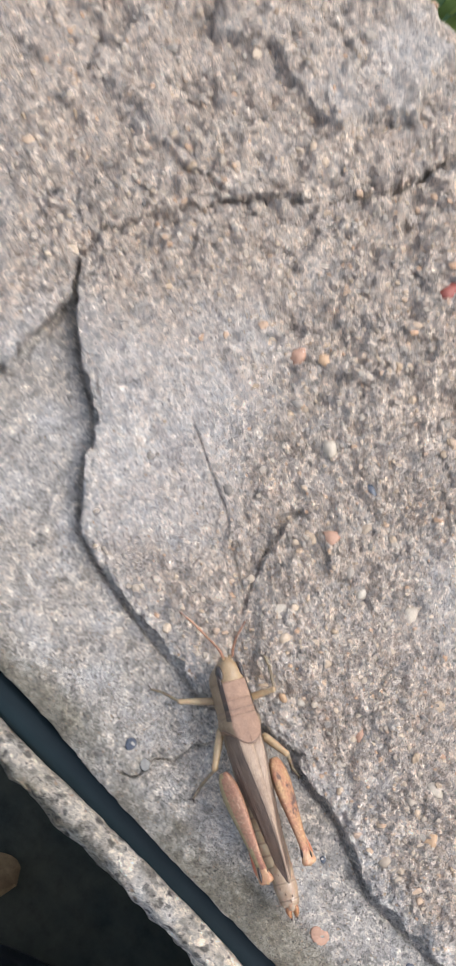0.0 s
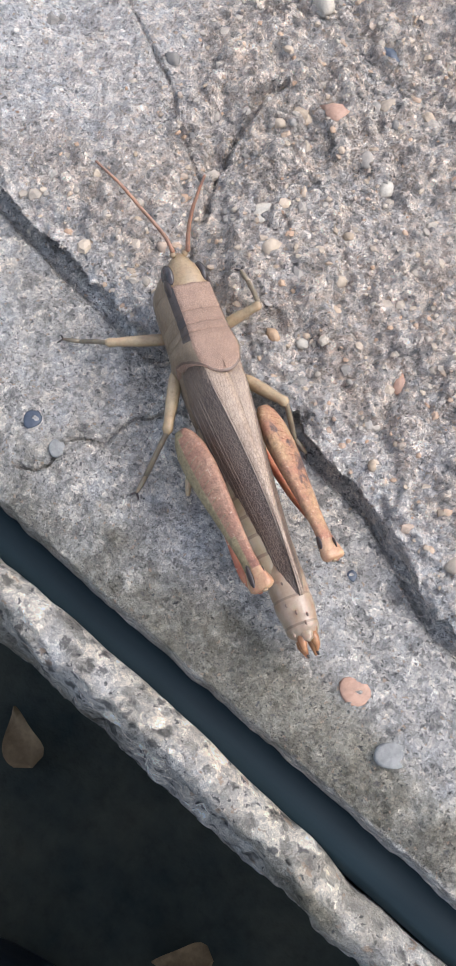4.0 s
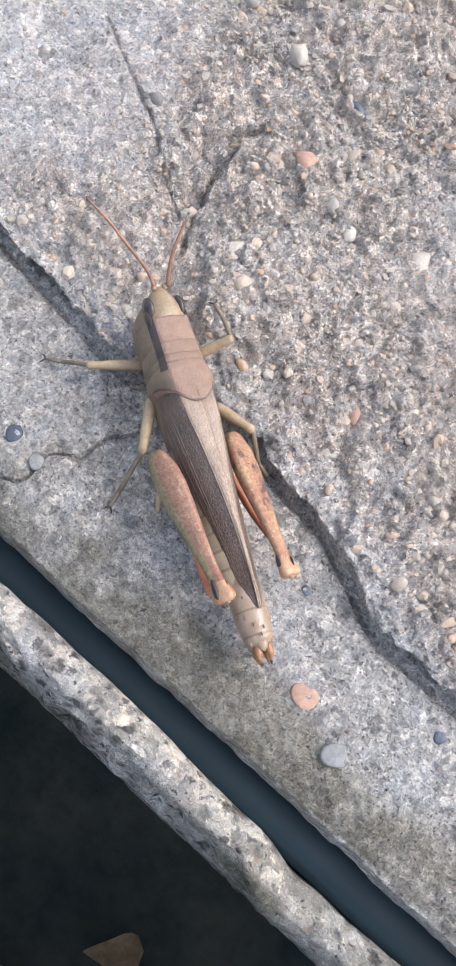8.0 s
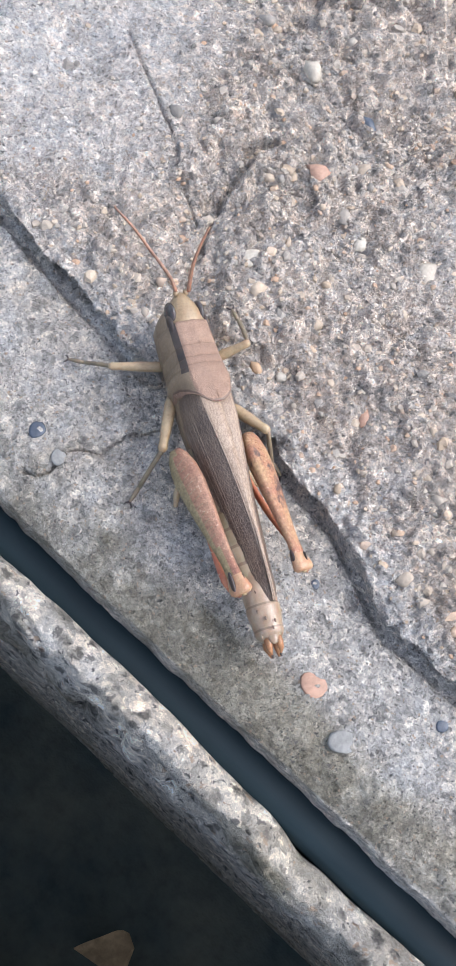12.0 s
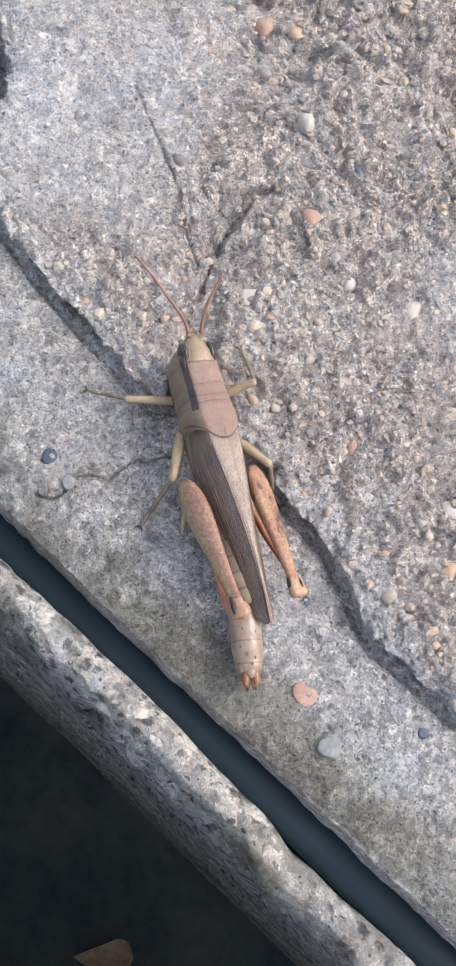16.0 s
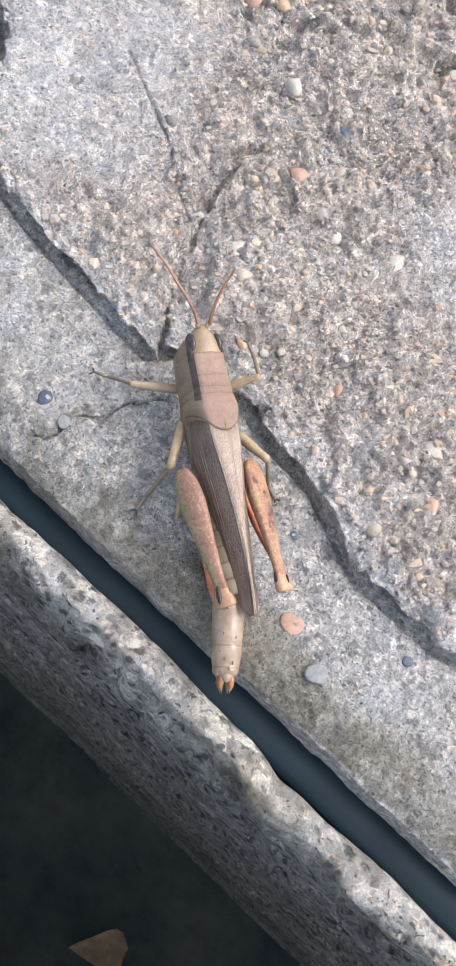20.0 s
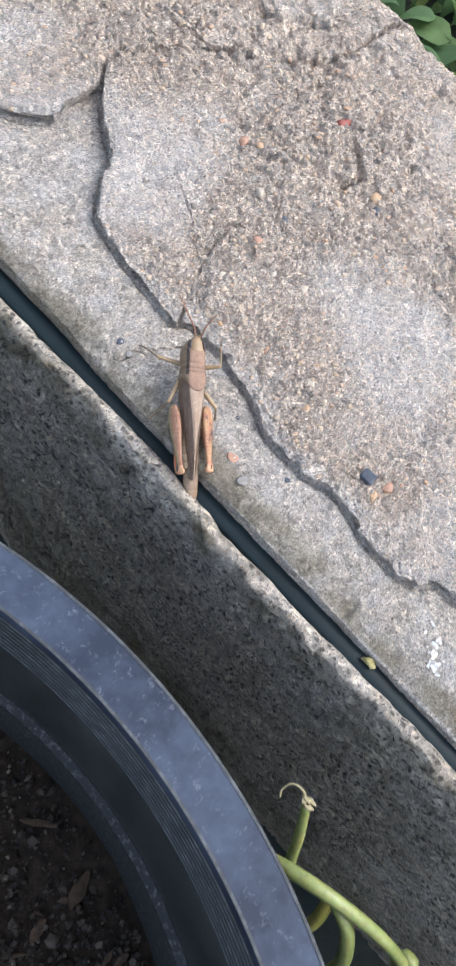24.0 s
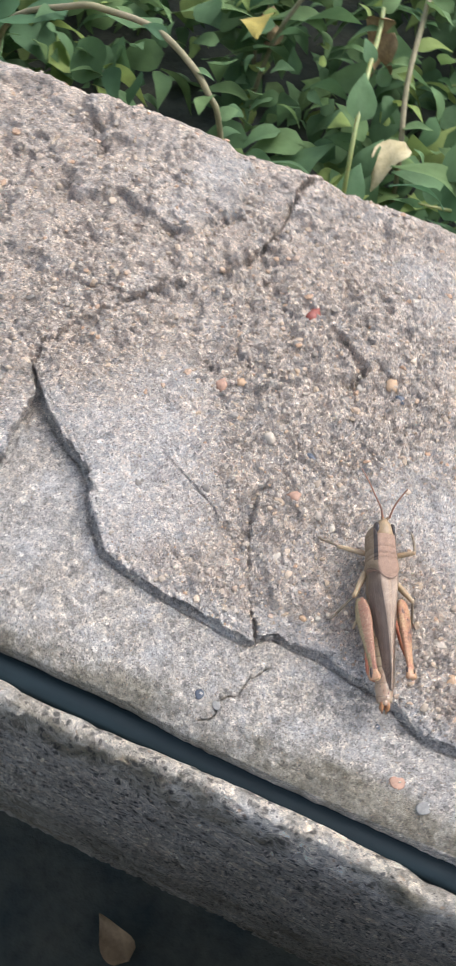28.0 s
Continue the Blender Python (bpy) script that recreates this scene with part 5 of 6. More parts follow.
H_BLACK = chitin("black_mark", (0.022, 0.014, 0.012), (0.05, 0.03, 0.024), 1.0)
H_TIBIA = chitin("shin_red", (0.36, 0.10, 0.05), (0.42, 0.17, 0.085), 0.5)
H_VALVE = chitin("valve_orange", (0.20, 0.08, 0.03), (0.33, 0.155, 0.06), 0.9, 0.3)
H_RIB = chitin("rib_olive", (0.185, 0.135, 0.065), (0.25, 0.19, 0.10), 0.8)
H_SPINE = chitin("pale_spine", (0.5, 0.4, 0.28), (0.6, 0.5, 0.38), 1.0)


def thigh_skin(name, a, c, spot, lo, hi, pale=0.5):
    """Mottled thigh: two tones, blotches along the leg and pale flecks."""
    m, t, b = material(name)
    co = coords(t)
    n = noise_of(t, co, 0.45, 5, 0.65).outputs[0]
    f = noise_of(t, co, 3.0, 5, 0.7).outputs[0]
    blot = noise_of(t, coords(t, (1.0, 0.5, 1.0)), 0.75, 4, 0.55).outputs[0]
    col = mixed(t, ramp(t, n, [(0.36, 0.0), (0.64, 1.0)]), a, c)
    col = mixed(t, ramp(t, f, [(0.60, 0.0), (0.72, pale)]), col, (0.52, 0.42, 0.30))
    col = mixed(t, ramp(t, blot, [(lo, 0.0), (hi, 0.9)]), col, spot)
    col = mixed(t, 0.65, col, ramp(t, f, [(0.34, 0.45), (0.5, 0.95), (0.68, 1.3)]), "MULTIPLY")
    t.links.new(col, b.inputs["Base Color"])
    b.inputs["Roughness"].default_value = 0.55
    bumped(t, b, [(f, 0.6, 0.3)])
    return m


H_FEM_TOP = thigh_skin("thigh_ridge", (0.25, 0.105, 0.064), (0.33, 0.18, 0.11), (0.14, 0.06, 0.04), 0.6, 0.7, 0.6)
H_FEM_SPOT = thigh_skin("thigh_blotched", (0.30, 0.125, 0.07), (0.37, 0.22, 0.105), (0.08, 0.045, 0.035), 0.55, 0.61)
H_FEM_OUT = thigh_skin("thigh_olive", (0.22, 0.16, 0.075), (0.29, 0.22, 0.115), (0.15, 0.11, 0.055), 0.64, 0.76, 0.2)
H_FEM_IN = thigh_skin("thigh_red", (0.36, 0.065, 0.035), (0.42, 0.13, 0.055), (0.15, 0.04, 0.03), 0.62, 0.7, 0.2)


def belly(name, a, c):
    m, t, b = material(name)
    co = coords(t, kind="Object")
    n = noise_of(t, co, 0.7, 5, 0.6).outputs[0]
    spots = noise_of(t, co, 1.3, 3, 0.5).outputs[0]
    col = mixed(t, ramp(t, n, [(0.35, 0.0), (0.65, 1.0)]), a, c)
    col = mixed(t, ramp(t, spots, [(0.63, 0.0), (0.72, 0.55)]), col, (0.20, 0.10, 0.07))
    t.links.new(col, b.inputs["Base Color"])
    b.inputs["Roughness"].default_value = 0.33
    b.inputs["Subsurface Weight"].default_value = 0.15
    b.inputs["Subsurface Scale"].default_value = 0.0008
    bumped(t, b, [(noise_of(t, co, 3.0, 4, 0.6).outputs[0], 0.4, 0.08)])
    return m


# darker belly tone that paints groove shade between the segments
H_CREASE_SHADE = belly("belly_crease_shade", (0.16, 0.105, 0.065), (0.23, 0.16, 0.105))
H_BELLY = belly("belly_olive", (0.24, 0.18, 0.105), (0.32, 0.25, 0.16))
H_TAIL = belly("belly_pinkish", (0.235, 0.155, 0.095), (0.33, 0.235, 0.16))


def wing_cover(name, a, c, vein, strength):
    m, t, b = material(name)
    co = coords(t, (1.0, 0.6, 1.0))
    cells = node(t, "ShaderNodeTexVoronoi", {"Vector": co}, Scale=4.8, feature="DISTANCE_TO_EDGE")
    long_co = coords(t, (1.0, 0.02, 1.0))
    veins = noise_of(t, long_co, 7.0, 2, 0.5).outputs[0]
    n = noise_of(t, coords(t), 0.5, 5, 0.6).outputs[0]
    col = mixed(t, ramp(t, n, [(0.35, 0.0), (0.65, 1.0)]), a, c)
    net = ramp(t, cells.outputs["Distance"], [(0.03, 0.8 * strength), (0.09, 0.0)])
    col = mixed(t, net, col, vein)
    col = mixed(t, ramp(t, veins, [(0.48, 0.0), (0.52, 0.9 * strength), (0.56, 0.0)]), col, vein)
    t.links.new(col, b.inputs["Base Color"])
    b.inputs["Roughness"].default_value = 0.45
    bumped(t, b, [(net, 0.5, 0.08), (veins, 0.5, 0.12)])
    return m


H_WING_TOP = wing_cover("wing_cover_pale", (0.27, 0.185, 0.125), (0.36, 0.265, 0.185), (0.14, 0.085, 0.055), 0.75)
H_WING_SIDE = wing_cover("wing_cover_brown", (0.062, 0.038, 0.027), (0.10, 0.064, 0.043), (0.24, 0.17, 0.12), 0.7)


def section(y, hw, zt, zb, pts, bow=0.0):
    """A body ring from a half outline (x in half-widths, z from 0 at the top to 1 at the bottom), mirrored."""
    right = [(x * hw, y + bow * x * x, zt - f * (zt - zb)) for x, f in pts]
    left = [(-x, yy, z) for x, yy, z in right[-2:0:-1]]
    return right + left


def slots_by(verts, faces, pick):
    v = np.asarray(verts)
    return [pick(*v[list(f)].mean(0)) for f in faces]


ROLL = radians(13)


def rolled(shape, share=1.0):
    """The trunk leans to its right on the legs."""
    v = np.array(shape[0], float)
    c, s = math.cos(ROLL * share), math.sin(ROLL * share)
    x, z = v[:, 0].copy(), v[:, 2] - 4.6
    v[:, 0], v[:, 2] = x * c + z * s - 0.45 * share, z * c - x * s + 4.6
    return (v, *shape[1:])


ROUND = [(0, 0), (0.38, 0.035), (0.7, 0.14), (0.92, 0.32), (1.0, 0.52), (0.9, 0.75), (0.6, 0.93), (0, 1.0)]
SADDLE = [(0, -0.03), (0.25, -0.005), (0.5, 0.005), (0.72, 0.012), (0.84, 0.045), (1.05, 0.17), (1.2, 0.34), (1.28, 0.55), (1.12, 0.82), (0.6, 0.97), (0, 1.0)]

hopper = thing("grasshopper", "brown and tan grasshopper with pinkish hind thighs on the concrete wall", "grasshopper")

# thorax and belly
v, f = loft([section(y, hw, zt, zb, ROUND) for y, hw, zt, zb in ((6.5, 2.0, 7.6, 2.4), (4, 2.45, 7.8, 1.9), (1, 2.45, 7.2, 1.6), (-2, 2.35, 6.6, 1.7), (-4.5, 2.15, 6.1, 1.9))])
part("thorax", rolled((v, f)), H_FLANK, hopper, "grey-tan flank plates")
rings = []
for k in range(49):
    y = -3.5 - 14.0 * k / 48
    g = 0.07 * (1 if k % 6 == 0 else 0)
    hw = float(np.interp(y, [-17.5, -14.5, -10, -3.5], [1.6, 1.95, 2.2, 2.3])) - g
    rings.append(section(y, hw, float(np.interp(y, [-17.5, -14.5, -3.5], [4.9, 5.4, 6.3])) - g, float(np.interp(y, [-17.5, -14.5, -3.5], [1.9, 1.6, 1.6])) + g, ROUND))
v, f = loft(rings)
v[:, 0] += 0.3 * np.clip((-3.5 - v[:, 1]) / 14, 0, 1)
belly_slots = [1 if (k // len(rings[0])) % 6 == 0 and k < len(f) - 2 else 0 for k in range(len(f))]
part("abdomen", rolled((v, f, belly_slots)), [H_BELLY, H_CREASE_SHADE], hopper, "olive-grey ringed abdomen")

# pronotum with its cross furrows
rings = []
for y in (7.9, 7.6, 7.0, 6.2, 5.38, 5.3, 5.22, 4.6, 4.09, 4.0, 3.91, 3.45, 3.28, 3.2, 3.12, 2.2, 1.2, 0.3, -0.85, -1.1):
    g = 0.1 if y in (5.3, 4.0, 3.2) else 0.0
    if y < -0.6:
        g = 0.22
    hw = float(np.interp(y, [-0.8, 1, 4, 8], [2.3, 2.4, 2.15, 2.05])) - g * 0.6
    rings.append(section(y, hw, float(np.interp(y, [-0.8, 3, 8], [9.14, 8.95, 8.75])) - g, 2.7, SADDLE, bow=float(np.interp(y, [-0.8, 3.1], [1.7, 0.0]))))
v, f = loft(rings)
pron_slots = []
for k in range(len(f)):
    y, q = float(np.mean(v[list(f[k]), 1])), k % 20
    top, side = q < 4 or q > 15, q in (4, 15)
    cut = any(abs(y - w) < 0.3 and 3.1 < rings[k // 20][0][1] < 5.45 and rings[k // 20][0][1] in (5.3, 4.0, 3.2) for w in (5.34, 5.26, 4.05, 3.95, 3.24, 3.16)) if k < 20 * (len(rings) - 1) else False
    # slot 3 paints crease shade as dark brown in furrows and rear margin
    pron_slots.append(3 if cut or (k < 20 * (len(rings) - 1) and k // 20 >= len(rings) - 2) else 0 if top else 1 if side and y > 2.4 else 2)
part("pronotum", rolled((v, f, pron_slots)), [H_DORSAL, H_STRIPE, H_FLANK, H_FURROW], hopper, "pinkish-tan saddle with dark side stripes and cross furrows")
part("keel", rolled(tube([(0, 7.7, 8.86), (0, 5.4, 8.97), (0, 3.2, 9.06), (0, 0.9, 9.14), (0, -0.7, 9.2)], [0.05, 0.07, 0.08, 0.09, 0.05], 6)), H_DORSAL, hopper)

# head
v, f = loft([section(y, hw, zt, zb, ROUND) for y, hw, zt, zb in ((7.2, 2.4, 8.7, 2.8), (8.2, 2.6, 8.95, 2.3), (9.2, 2.45, 9.05, 2.2), (10.1, 1.85, 8.95, 2.8), (10.8, 1.15, 8.7, 4.2), (11.35, 0.5, 8.35, 6.4))])
head = part("head", rolled((v, f, slots_by(v, f, lambda x, y, z: 0 if z > 8.0 else 1))), [H_HEAD, H_FLANK], hopper, "tan head with a blunt snout")
for s in (-1, 1):
    part("eye", rolled(shifted(ball((0.5, 1.2, 1.05), 16, 12), (s * 1.52, 9.3, 7.7))), H_EYE, head, "glossy dark oval eye")
    part("cheek_stripe", rolled(shifted(ball((0.3, 1.3, 0.62), 12, 8), (s * 1.84, 8.0, 7.72))), H_STRIPE, head)
    part("antenna_base", rolled(shifted(ball((0.3, 0.36, 0.3), 8, 6), (s * 0.55, 11.25, 8.35))), H_HEAD, head)
for pts in (((-0.1, 11.3, 8.6), (-0.5, 12.6, 9.6), (-1.9, 14.8, 11.2), (-3.1, 16.6, 12.6), (-4.5, 18.4, 13.8)), ((1.2, 11.2, 8.3), (1.6, 12.2, 9.7), (2.25, 13.2, 11.1), (3.15, 14.1, 12.4), (3.9, 14.8, 13.2))):
    line = smooth_path(pts, 6)
    part("antenna", tube(line, [(0.21 - 0.10 * i / len(line)) * (1.08 if i % 2 else 0.94) for i in range(len(line))], 8), H_ANT, hopper, "orange-brown thread antenna")

# wing covers
STATIONS = ((0.9, 1.75, 8.72, 2.45, 5.4), (-2, 1.52, 8.72, 2.6, 4.9), (-5, 1.1, 8.45, 2.42, 4.7), (-8, 0.72, 8.0, 2.12, 4.6), (-11, 0.4, 7.45, 1.8, 4.5), (-14, 0.2, 6.85, 1.5, 4.4), (-16.5, 0.12, 6.3, 1.25, 4.2), (-18.5, 0.08, 5.8, 1.1, 4.2), (-19.5, 0.06, 5.45, 0.8, 4.4), (-20.0, 0.04, 5.2, 0.35, 4.7))


def cover(side):
    rings = []
    for y, d, zt, b, zb in STATIONS:
        lift = 0.05 if side < 0 else 0.0
        outer = [(-0.15, zt + 0.1 + lift), (0.4 * d, zt + 0.09 + lift), (0.85 * d, zt + 0.04), (d, zt - 0.06), (d + 0.4 * (b - d), zt - 0.22 * (zt - zb)), (d + 0.78 * (b - d), zt - 0.55 * (zt - zb)), (b, zb + 0.12 * (zt - zb)), (b, zb)]
        inner = [(x * 0.92 - 0.05, z - 0.16) for x, z in outer[::-1]]
        drift = 0.85 * (max(0.0, 0.9 - y) / 20.5) ** 1.4
        rings.append([(side * x + drift, y, z) for x, z in outer + inner])
    v, f = loft(rings)
    sl = [0 if k % 16 < 3 and k < 16 * (len(STATIONS) - 1) else 1 for k in range(len(f))]
    if side < 0:
        f = [q[::-1] for q in f]
    return v, f, sl


for side in (-1, 1):
    wing = part("wing_cover", rolled(cover(side)), [H_WING_TOP, H_WING_SIDE], hopper, "folded wing cover, pale above and dark brown on its side")
    for share, r in ((0.01, 0.05), (0.46, 0.026), (0.54, 0.03), (0.72, 0.022), (0.86, 0.03)):
        line = []
        for y, d, zt, b, zb in STATIONS[1:-1]:
            drift = 0.85 * (max(0.0, 0.9 - y) / 20.5) ** 1.4
            x = d + (b - d) * float(np.interp(share, [0, 0.22, 0.55, 0.88], [0, 0.4, 0.78, 1.0]))
            line.append((side * (x + 0.015) + drift, y, zt - 0.05 - share * (zt - zb)))
        line = smooth_path(line, 4)
        part("vein", rolled(tube(line, r, 5)), H_VEIN, wing, "pale raised vein")

# tail end of the abdomen: slides out and bends
rings = []
for k in range(80):
    y = 2.0 - 16.2 * k / 79
    seg = (y + 20) % 2.3
    g = 0.09 * math.exp(-(seg / 0.14) ** 2) + 0.03 * math.sin(seg * 2.7)
    hw = float(np.interp(y, [-14.4, -13.6, -12, -8, 0, 2], [0.75, 1.35, 1.62, 1.72, 1.66, 1.2])) - g
    zt = float(np.interp(y, [-14.4, -13.4, -10, 2], [0.6, 1.25, 1.55, 1.6])) - g
    rings.append(section(y, hw, zt, -1.75 + g + (0.7 if y < -13.8 else 0), ROUND))
v, f = loft(rings)
tail_slots = [1 if (float(np.mean(v[list(q), 1])) + 20.05) % 2.3 < 0.16 else 0 for q in f]
tail = part("abdomen_tail", (v, f, tail_slots), [H_TAIL, H_CREASE_SHADE], hopper, "pinkish-grey translucent tail segments")
for s in (-1, 1):
    part("egg_valve", tube([(s * 0.42, -13.6, 0.35), (s * 0.52, -14.4, 0.42), (s * 0.55, -15.0, 0.3), (s * 0.42, -15.5, 0.12)], [0.4, 0.4, 0.28, 0.08], 8), H_VALVE, tail, "orange egg-laying valve")
    part("lower_valve", tube([(s * 0.4, -13.6, -0.6), (s * 0.5, -14.7, -0.7), (s * 0.35, -15.7, -0.5)], [0.42, 0.42, 0.12], 8), H_VALVE, tail)
    part("valve_tip", shifted(ball((0.13, 0.3, 0.13), 6, 5), (s * 0.42, -15.55, 0.1)), H_BLACK, tail)
    part("side_plate", shifted(ball((0.2, 0.5, 0.35), 8, 6), (s * 0.95, -13.5, 0.4)), H_TAIL, tail)
for x, y in ((-0.35, -12.2), (0.45, -12.6), (-0.6, -9.6), (0.7, -10.0), (0.1, -13.2), (-0.9, -11.4)):
    part("dark_spot", shifted(ball((0.11, 0.22, 0.06), 7, 5), (x, y, 1.52 - 0.32 * x * x)), H_FURROW, tail)
part("end_plate", shifted(ball((0.55, 0.75, 0.3), 8, 6), (0, -13.9, 0.75)), H_TAIL, tail)


# legs
def slim_leg(name, hip, knee, foot, toe, r=0.55):
    hip, knee, foot, toe = (Vector(q) for q in (hip, knee, foot, toe))
    d = knee - hip
    line = [hip + d * k for k in (0, 0.15, 0.5, 0.85, 0.97, 1.04)]
    thigh = part(name, tube(line, [0.8 * r, r, 0.95 * r, 0.72 * r, 0.8 * r, 0.45 * r], 10), H_LEG, hopper, "straw-coloured slender leg")
    shin = [knee, knee + (foot - knee) * 0.5 + Vector((0, 0, 0.1)), foot]
    part("shin", tube(smooth_path(shin, 4), 0.42 * r, 8), H_SHIN, thigh)
    part("foot", tube([foot, foot + (toe - foot) * 0.5, toe], [0.36 * r, 0.42 * r, 0.26 * r], 7), H_SHIN, thigh)
    side = (toe - foot).cross(Vector((0, 0, 1))).normalized() * 0.35
    ahead = (toe - foot).normalized() * 0.5
    for s in (-1, 1):
        part("claw", tube([toe, toe + ahead * 0.6 + side * s, toe + ahead + side * s * 1.2 - Vector((0, 0, 0.15))], [0.2 * r, 0.16 * r, 0.05], 5), H_BLACK, thigh)
    return thigh


slim_leg("fore_leg", (-2.2, 6.0, 3.4), (-7.6, 7.5, 3.2), (-9.7, 9.7, 0.7), (-11.2, 10.6, 0.45))
slim_leg("fore_leg", (2.2, 5.2, 4.4), (5.9, 5.3, 6.4), (6.3, 8.8, 4.5), (6.1, 10.4, 4.2))
slim_leg("mid_leg", (-2.7, 2.4, 4.2), (-5.3, -3.0, 4.7), (-7.9, -4.8, 0.7), (-9.2, -6.0, 0.4), 0.62)
slim_leg("mid_leg", (2.6, -0.3, 4.6), (5.2, -3.8, 5.2), (5.7, -5.8, 1.2), (6.4, -7.2, 0.5), 0.62)


def hind_leg(side, hip, knee):
    hip, knee = Vector(hip), Vector(knee)
    d = (knee - hip).normalized()
    across = d.cross(Vector((0, 0, 1))).normalized() * (1 if side > 0 else -1)
    across = across if across.x * side > 0 else -across
    up = (Vector((0, 0, 1)) - across * 0.5).normalized()
    length = (knee - hip).length
    rings = []
    for u, h, w in ((0.0, 0.55, 0.45), (0.05, 1.05, 0.75), (0.14, 1.5, 0.98), (0.26, 1.62, 1.02), (0.4, 1.4, 0.92), (0.55, 1.08, 0.75), (0.7, 0.78, 0.6), (0.82, 0.62, 0.52), (0.9, 0.66, 0.55), (0.95, 0.84, 0.72), (0.985, 0.92, 0.84), (1.01, 0.86, 0.82), (1.025, 0.6, 0.6)):
        c = hip + d * (u * length)
        h, w = 1.0 * h, (1.15 if side > 0 else 1.12) * w
        rings.append([c + across * (math.cos(2 * math.pi * k / 16) * w * (0.82 if abs(math.sin(2 * math.pi * k / 16)) > 0.6 else 1.0)) + up * (math.sin(2 * math.pi * k / 16) * h) for k in range(16)])
    v, f = loft(rings)
    sl = []
    for q in f:
        c = Vector(np.mean([v[i] for i in q], 0))
        u = (c - hip).dot(d) / length
        o = c - hip - d * (u * length)
        a = math.degrees(math.atan2(o.dot(up), o.dot(across)))
        if u > 0.88:
            sl.append(3)
        elif 34 < a < 172:
            sl.append(0)
        elif -70 < a <= 34:
            sl.append(1)
        else:
            sl.append(2)
    thigh = part("hind_thigh", (v, f, sl), [H_FEM_TOP if side < 0 else H_FEM_SPOT, H_FEM_OUT if side < 0 else H_FEM_SPOT, H_FEM_IN, H_KNEE], hopper, "swollen hind thigh, pink ridge, olive outside, red inside")
    for s in (-1, 1):
        big = 1.0 if s == -side else 0.5
        part("knee_mark", shifted(ball((0.26 * big, 1.15 * big, 0.5), 12, 8), hip + d * (0.94 * length) + across * (0.56 * s) + up * 0.12), H_BLACK, thigh, "black crescent on the knee")
    part("knee_cap", shifted(ball((0.26, 0.12, 0.26), 10, 7), hip + d * (1.03 * length) + up * 0.15), H_LEG, thigh)
    for k in range(14):
        u = 0.14 + 0.05 * k
        h = float(np.interp(u, [0.14, 0.26, 0.4, 0.55, 0.7, 0.85], [1.5, 1.62, 1.4, 1.08, 0.78, 0.62]))
        part("ridge_tooth", tube([hip + d * (u * length) + up * (h - 0.05), hip + d * (u * length + 0.12) + up * (h + 0.12)], [0.05, 0.02], 5), H_FEM_TOP, thigh)
    for k in range(11):
        rib = []
        for a, du in ((58, 0.0), (35, 0.012), (10, 0.03), (-20, 0.055)):
            u = 0.1 + 0.052 * k + du
            h = 1.0 * float(np.interp(u, [0.05, 0.14, 0.26, 0.4, 0.55, 0.7, 0.82], [1.05, 1.5, 1.62, 1.4, 1.08, 0.78, 0.62]))
            w = (1.15 if side > 0 else 1.12) * float(np.interp(u, [0.05, 0.14, 0.26, 0.4, 0.55, 0.7, 0.82], [0.75, 0.98, 1.02, 0.92, 0.75, 0.6, 0.52]))
            rib.append(hip + d * (u * length) + across * (math.cos(radians(a)) * w * 0.97) + up * (math.sin(radians(a)) * h * 0.97))
        part("thigh_rib", tube(smooth_path(rib, 3), 0.028, 5), H_RIB if side < 0 else H_FEM_SPOT, thigh)
    foot = Vector((hip.x - side * 0.5, hip.y - 1.6, 0.8))
    shin_line = smooth_path([knee - up * 0.3 + d * 0.2, knee - up * 1.5 - d * 1.6, knee * 0.45 + foot * 0.55 - Vector((0, 0, 0.3)), foot], 5)
    part("hind_shin", tube(shin_line, grow([0.42, 0.4, 0.36, 0.36], shin_line), 8), H_TIBIA, thigh, "reddish shin folded under the thigh")
    for k in range(5):
        q = shin_line[4 + 2 * k]
        part("shin_spine", tube([q, q + Vector((side * 0.5, -0.25, 0.45))], [0.1, 0.03], 5), H_SPINE, thigh)
    part("hind_foot", tube([foot, foot + Vector((side * 0.7, -1.2, -0.3)), foot + Vector((side * 1.2, -2.4, -0.35))], [0.33, 0.36, 0.2], 7), H_LEG, thigh)
    return thigh


hind_leg(-1, (-4.3, -3.7, 5.6), (-2.5, -18.6, 6.7))
hind_leg(1, (3.1, -3.7, 5.5), (3.85, -18.0, 6.3))

# ---- the trowel blade ----
trowel = thing("garden_trowel", "worn rusty steel trowel blade with a rounded tip", "trowel")


def blade_shape():
    rings = []
    us = np.concatenate([np.linspace(0, 1, 22) ** 2 * 60, np.linspace(66, 165, 18)])
    for u in us:
        w = 25.0 * (1 - (1 - min(u / 78, 1)) ** 2.0) ** 0.55 + 0.05
        sag, rise = 8.0 * (w / 25) ** 2, 2.2 * math.exp(-u / 9)
        outer = [(w * s, -u, -sag * s * s - rise) for s in np.linspace(-1, 1, 25)]
        inner = [(x * 0.995, y, z - 1.5) for x, y, z in outer[::-1]]
        rings.append(outer + inner)
    v, f = loft(rings)
    v[:, 2] += 0.25 * fractal(v[:, 0], v[:, 1], 18, 881, 3) * (np.abs(v[:, 0]) > -1)
    return v, f


part("blade", blade_shape(), M_STEEL, trowel)
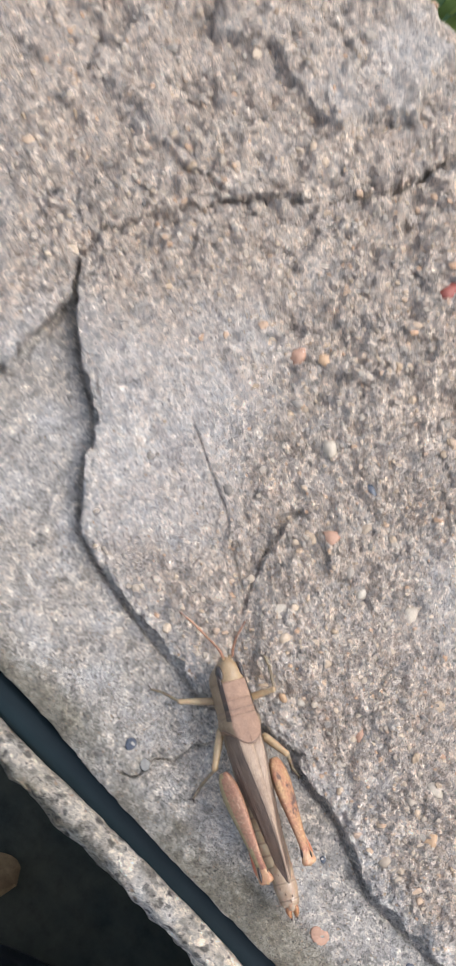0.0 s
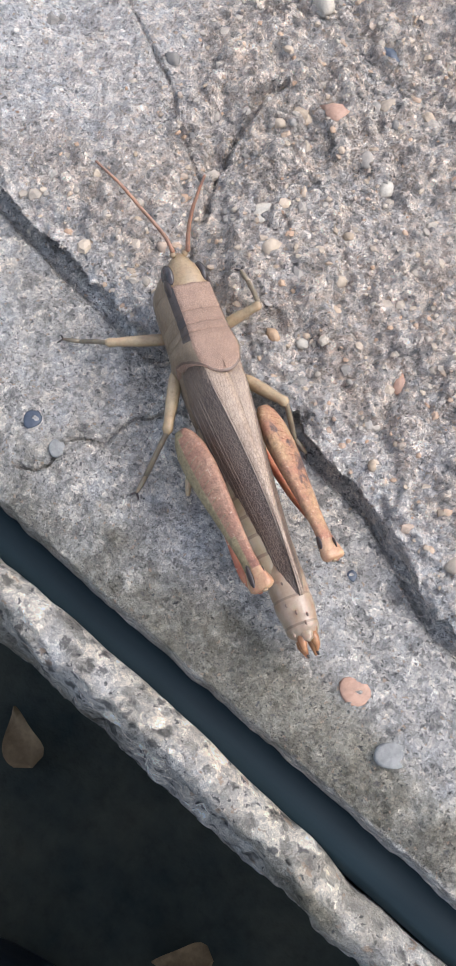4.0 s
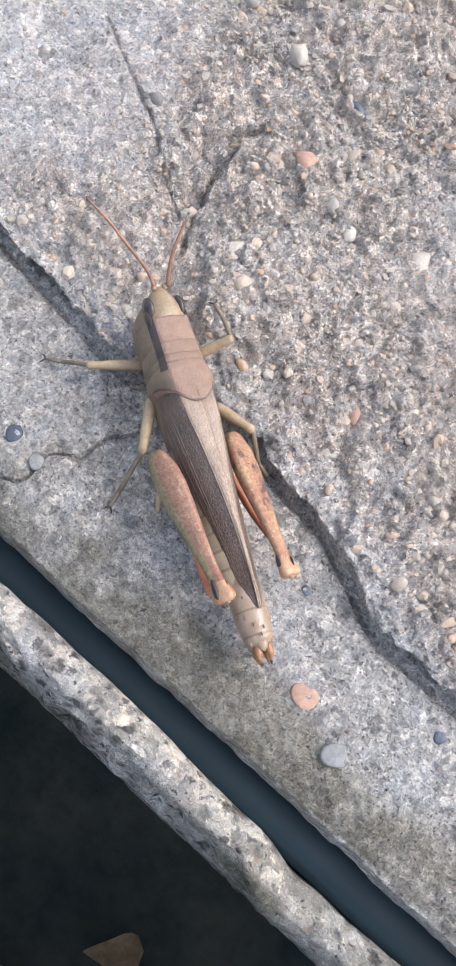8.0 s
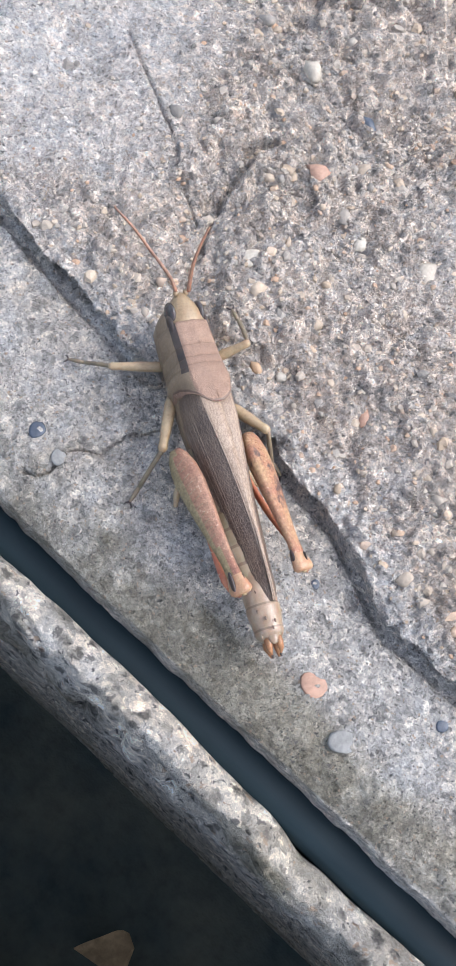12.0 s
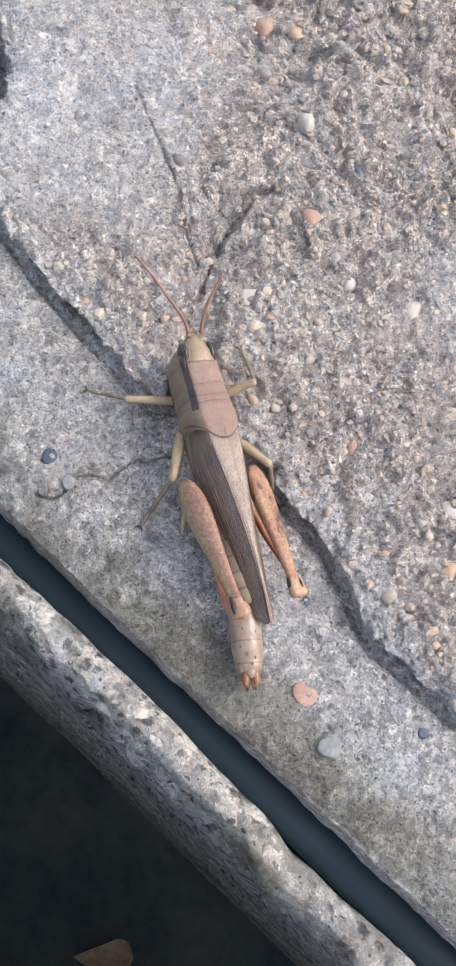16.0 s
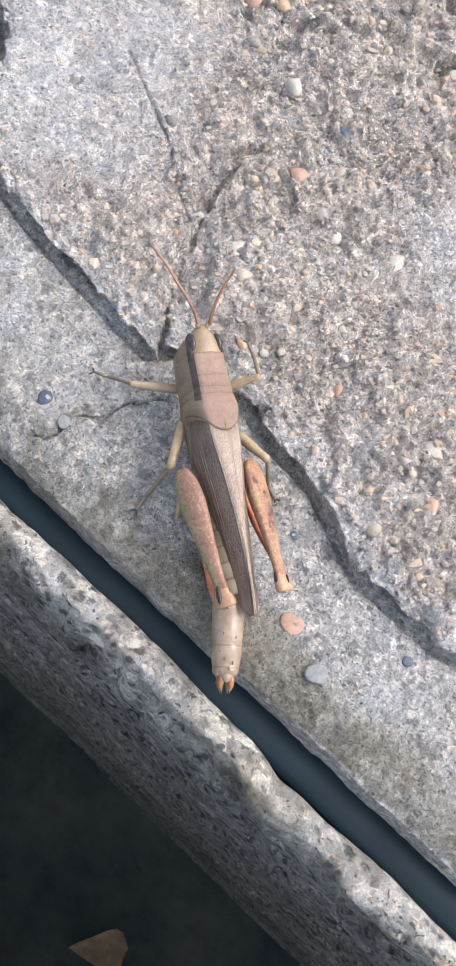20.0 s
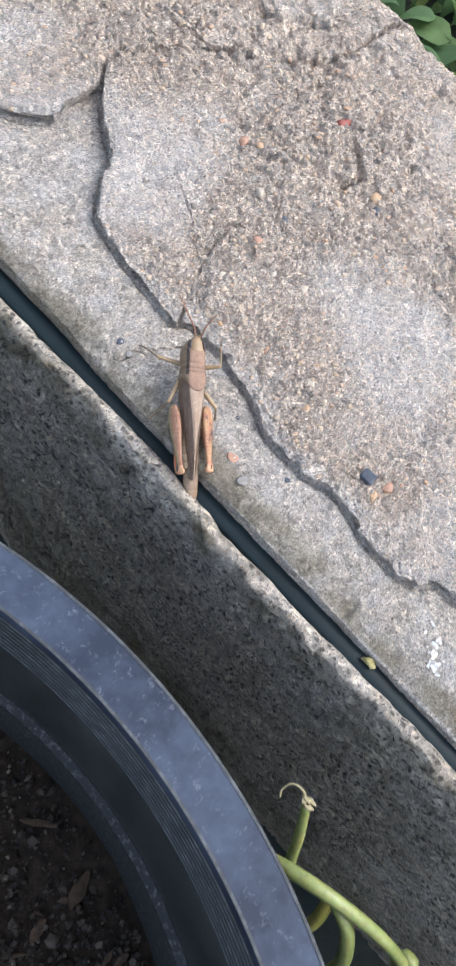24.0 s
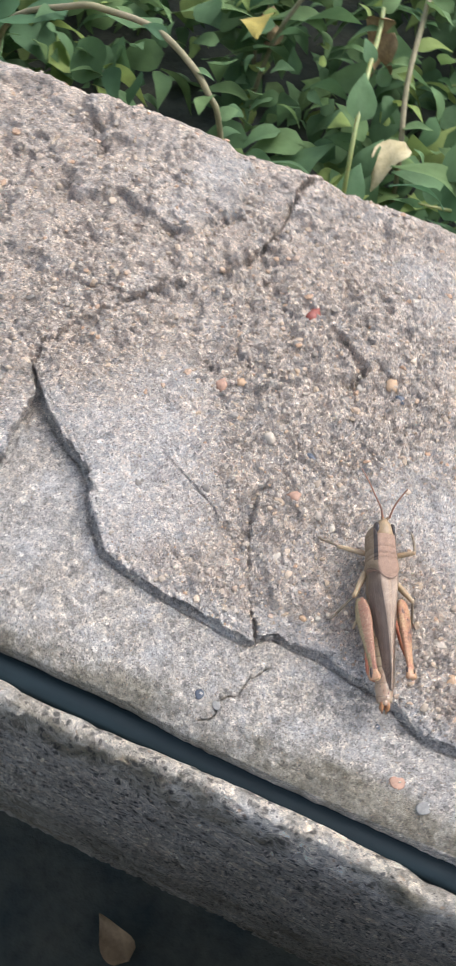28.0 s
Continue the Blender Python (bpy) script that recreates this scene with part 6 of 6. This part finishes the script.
rng = np.random.RandomState(33)
for k in range(150):
    x, u = rng.normal(5.5, 3.2), 27 + rng.normal(0, 4.6)
    z = -8.0 * ((1 - (1 - min(u / 78, 1)) ** 2) ** 1.1) * (x / max(25 * (1 - (1 - min(u / 78, 1)) ** 2) ** 0.55, 1)) ** 2
    part("rust_flake", shifted(lump(rng.uniform(0.25, 0.7), rng.uniform(0.25, 0.6), 0.2, 900 + k, 7, 5, 0.4), (x, -u, z + 0.05)), M_RUST, trowel)

# ---- what moves ----
HOPPER = [
    (0.0, -25.8, 12.1, 0.2, 0, 0, 58.8), (4.5, -25.7, 12.1, 0.2, 0, 0, 58.8), (10.0, -25.7, 12.1, 0.2, 0, 0, 58.5), (12.5, -25.5, 12.1, 0.2, 0, 0, 58.6),
    (14.5, -25.0, 12.3, 0.2, 1, 0, 58.2), (16.0, -24.8, 12.4, 0.2, 2, 0, 57.4), (17.5, -24.7, 12.4, 0.2, 2, 0, 57.2), (18.0, -24.2, 12.2, 0.2, 2, 0, 56.6),
    (18.5, -23.6, 11.8, 0.2, 2.5, 0, 56), (19.0, -22.6, 10.7, 0.2, 3, 0, 55.4), (19.5, -21.5, 9.8, 0.2, 4, 0, 54.4), (20.0, -20.1, 8.7, 0.2, 5, 0, 53.1), (20.5, -19.6, 8.4, 0.2, 6, 0, 53),
    (22.5, -18.6, 4.6, 0.2, 12, 0, 48.6), (23.0, -18.4, 4.0, 0.2, 13, 0, 48), (24.0, -17.4, 3.2, 0.1, 15, 0, 47), (26.0, -17.4, 3.1, 0.1, 15, 0, 47.2), (26.1, -17.3, 3.4, 0.3, 15, 0, 47.8),
    (26.2, -16.8, 9.2, 2.5, 8, 14, 58), (26.3, -19.6, 11.5, 4.5, 4, 28, 68), (26.4, -19.5, 22.9, 5.5, 3, 22, 56), (26.5, -15.0, 29.2, 3.8, 2, 4, 24), (26.7, -15.0, 30.4, 3.6, 2, 0, 22),
    (27.2, -15.0, 30.6, 3.6, 2, 0, 22), (28.0, -14.5, 30.6, 3.6, 2, 0, 21.5)]
TAIL = [
    (0.0, 0, -9.0, 3.6, 0, 0, 0), (12.5, 0, -9.2, 3.5, 0, 0, -2), (14.5, 0, -9.9, 3.3, 2, 0, -7), (17.0, 0, -10.4, 3.2, 3, 0, -11), (18.5, 0, -10.8, 3.2, 3, 0, -12), (20.0, 0, -11.8, 3.1, 5, 0, -13),
    (20.5, 0, -11.8, 3.1, 6, 0, -13), (22.5, 0.3, -10.8, 3.2, 15, 0, 0), (23.0, 0.3, -10.8, 3.2, 17, 0, 2), (26.1, 0.3, -10.8, 3.2, 17, 0, 2), (26.3, 0, -10.0, 3.5, 4, 0, -3), (26.5, 0, -8.2, 3.6, 0, 0, -2), (28.0, 0, -8.0, 3.6, 0, 0, -2)]
TROWEL = [
    (0.0, -330, -200, -210, 0, 0, -34), (24.0, -330, -200, -210, 0, 0, -34), (24.6, -220, -190, 60, -12, 0, -34), (25.0, -75, -78, 18, -18, 0, -34), (25.2, -37, -35, 11, -18, 0, -34), (25.3, -26, -21.5, 11, -18, 0, -34), (25.4, -21, -13, 11, -18, 0, -34),
    (25.5, -19.5, -8.5, 11, -18, 0, -34), (25.8, -15.2, -10.3, 11, -18, 0, -34), (26.0, -12.6, -12, 11, -18, 0, -34), (26.1, -11.4, -9.8, 11, -18, 0, -34), (26.2, -9.5, -2.5, 11, -18, 0, -38), (26.3, -9.2, 1.4, 12, -18, 0, -38),
    (26.4, -13.6, 13.6, 12, -18, 0, -40), (26.5, -20.6, 24.6, 12, -18, 0, -43), (26.6, -25.8, 26.4, 12, -18, 0, -44), (26.7, -33, 14.5, 12, -18, 0, -44), (26.8, -44.5, -15.5, 13, -18, 0, -42), (27.0, -120, -110, 30, -18, 0, -40), (27.3, -240, -200, 60, -12, 0, -34), (27.9, -330, -200, -210, 0, 0, -34), (28.0, -330, -200, -210, 0, 0, -34)]


def motions():
    for ob, rows in ((hopper, HOPPER), (tail, TAIL), (trowel, TROWEL)):
        walk(ob, [(t, pose(x * MM, y * MM, z * MM, rx, ry, rz)) for t, x, y, z, rx, ry, rz in rows])


motions()
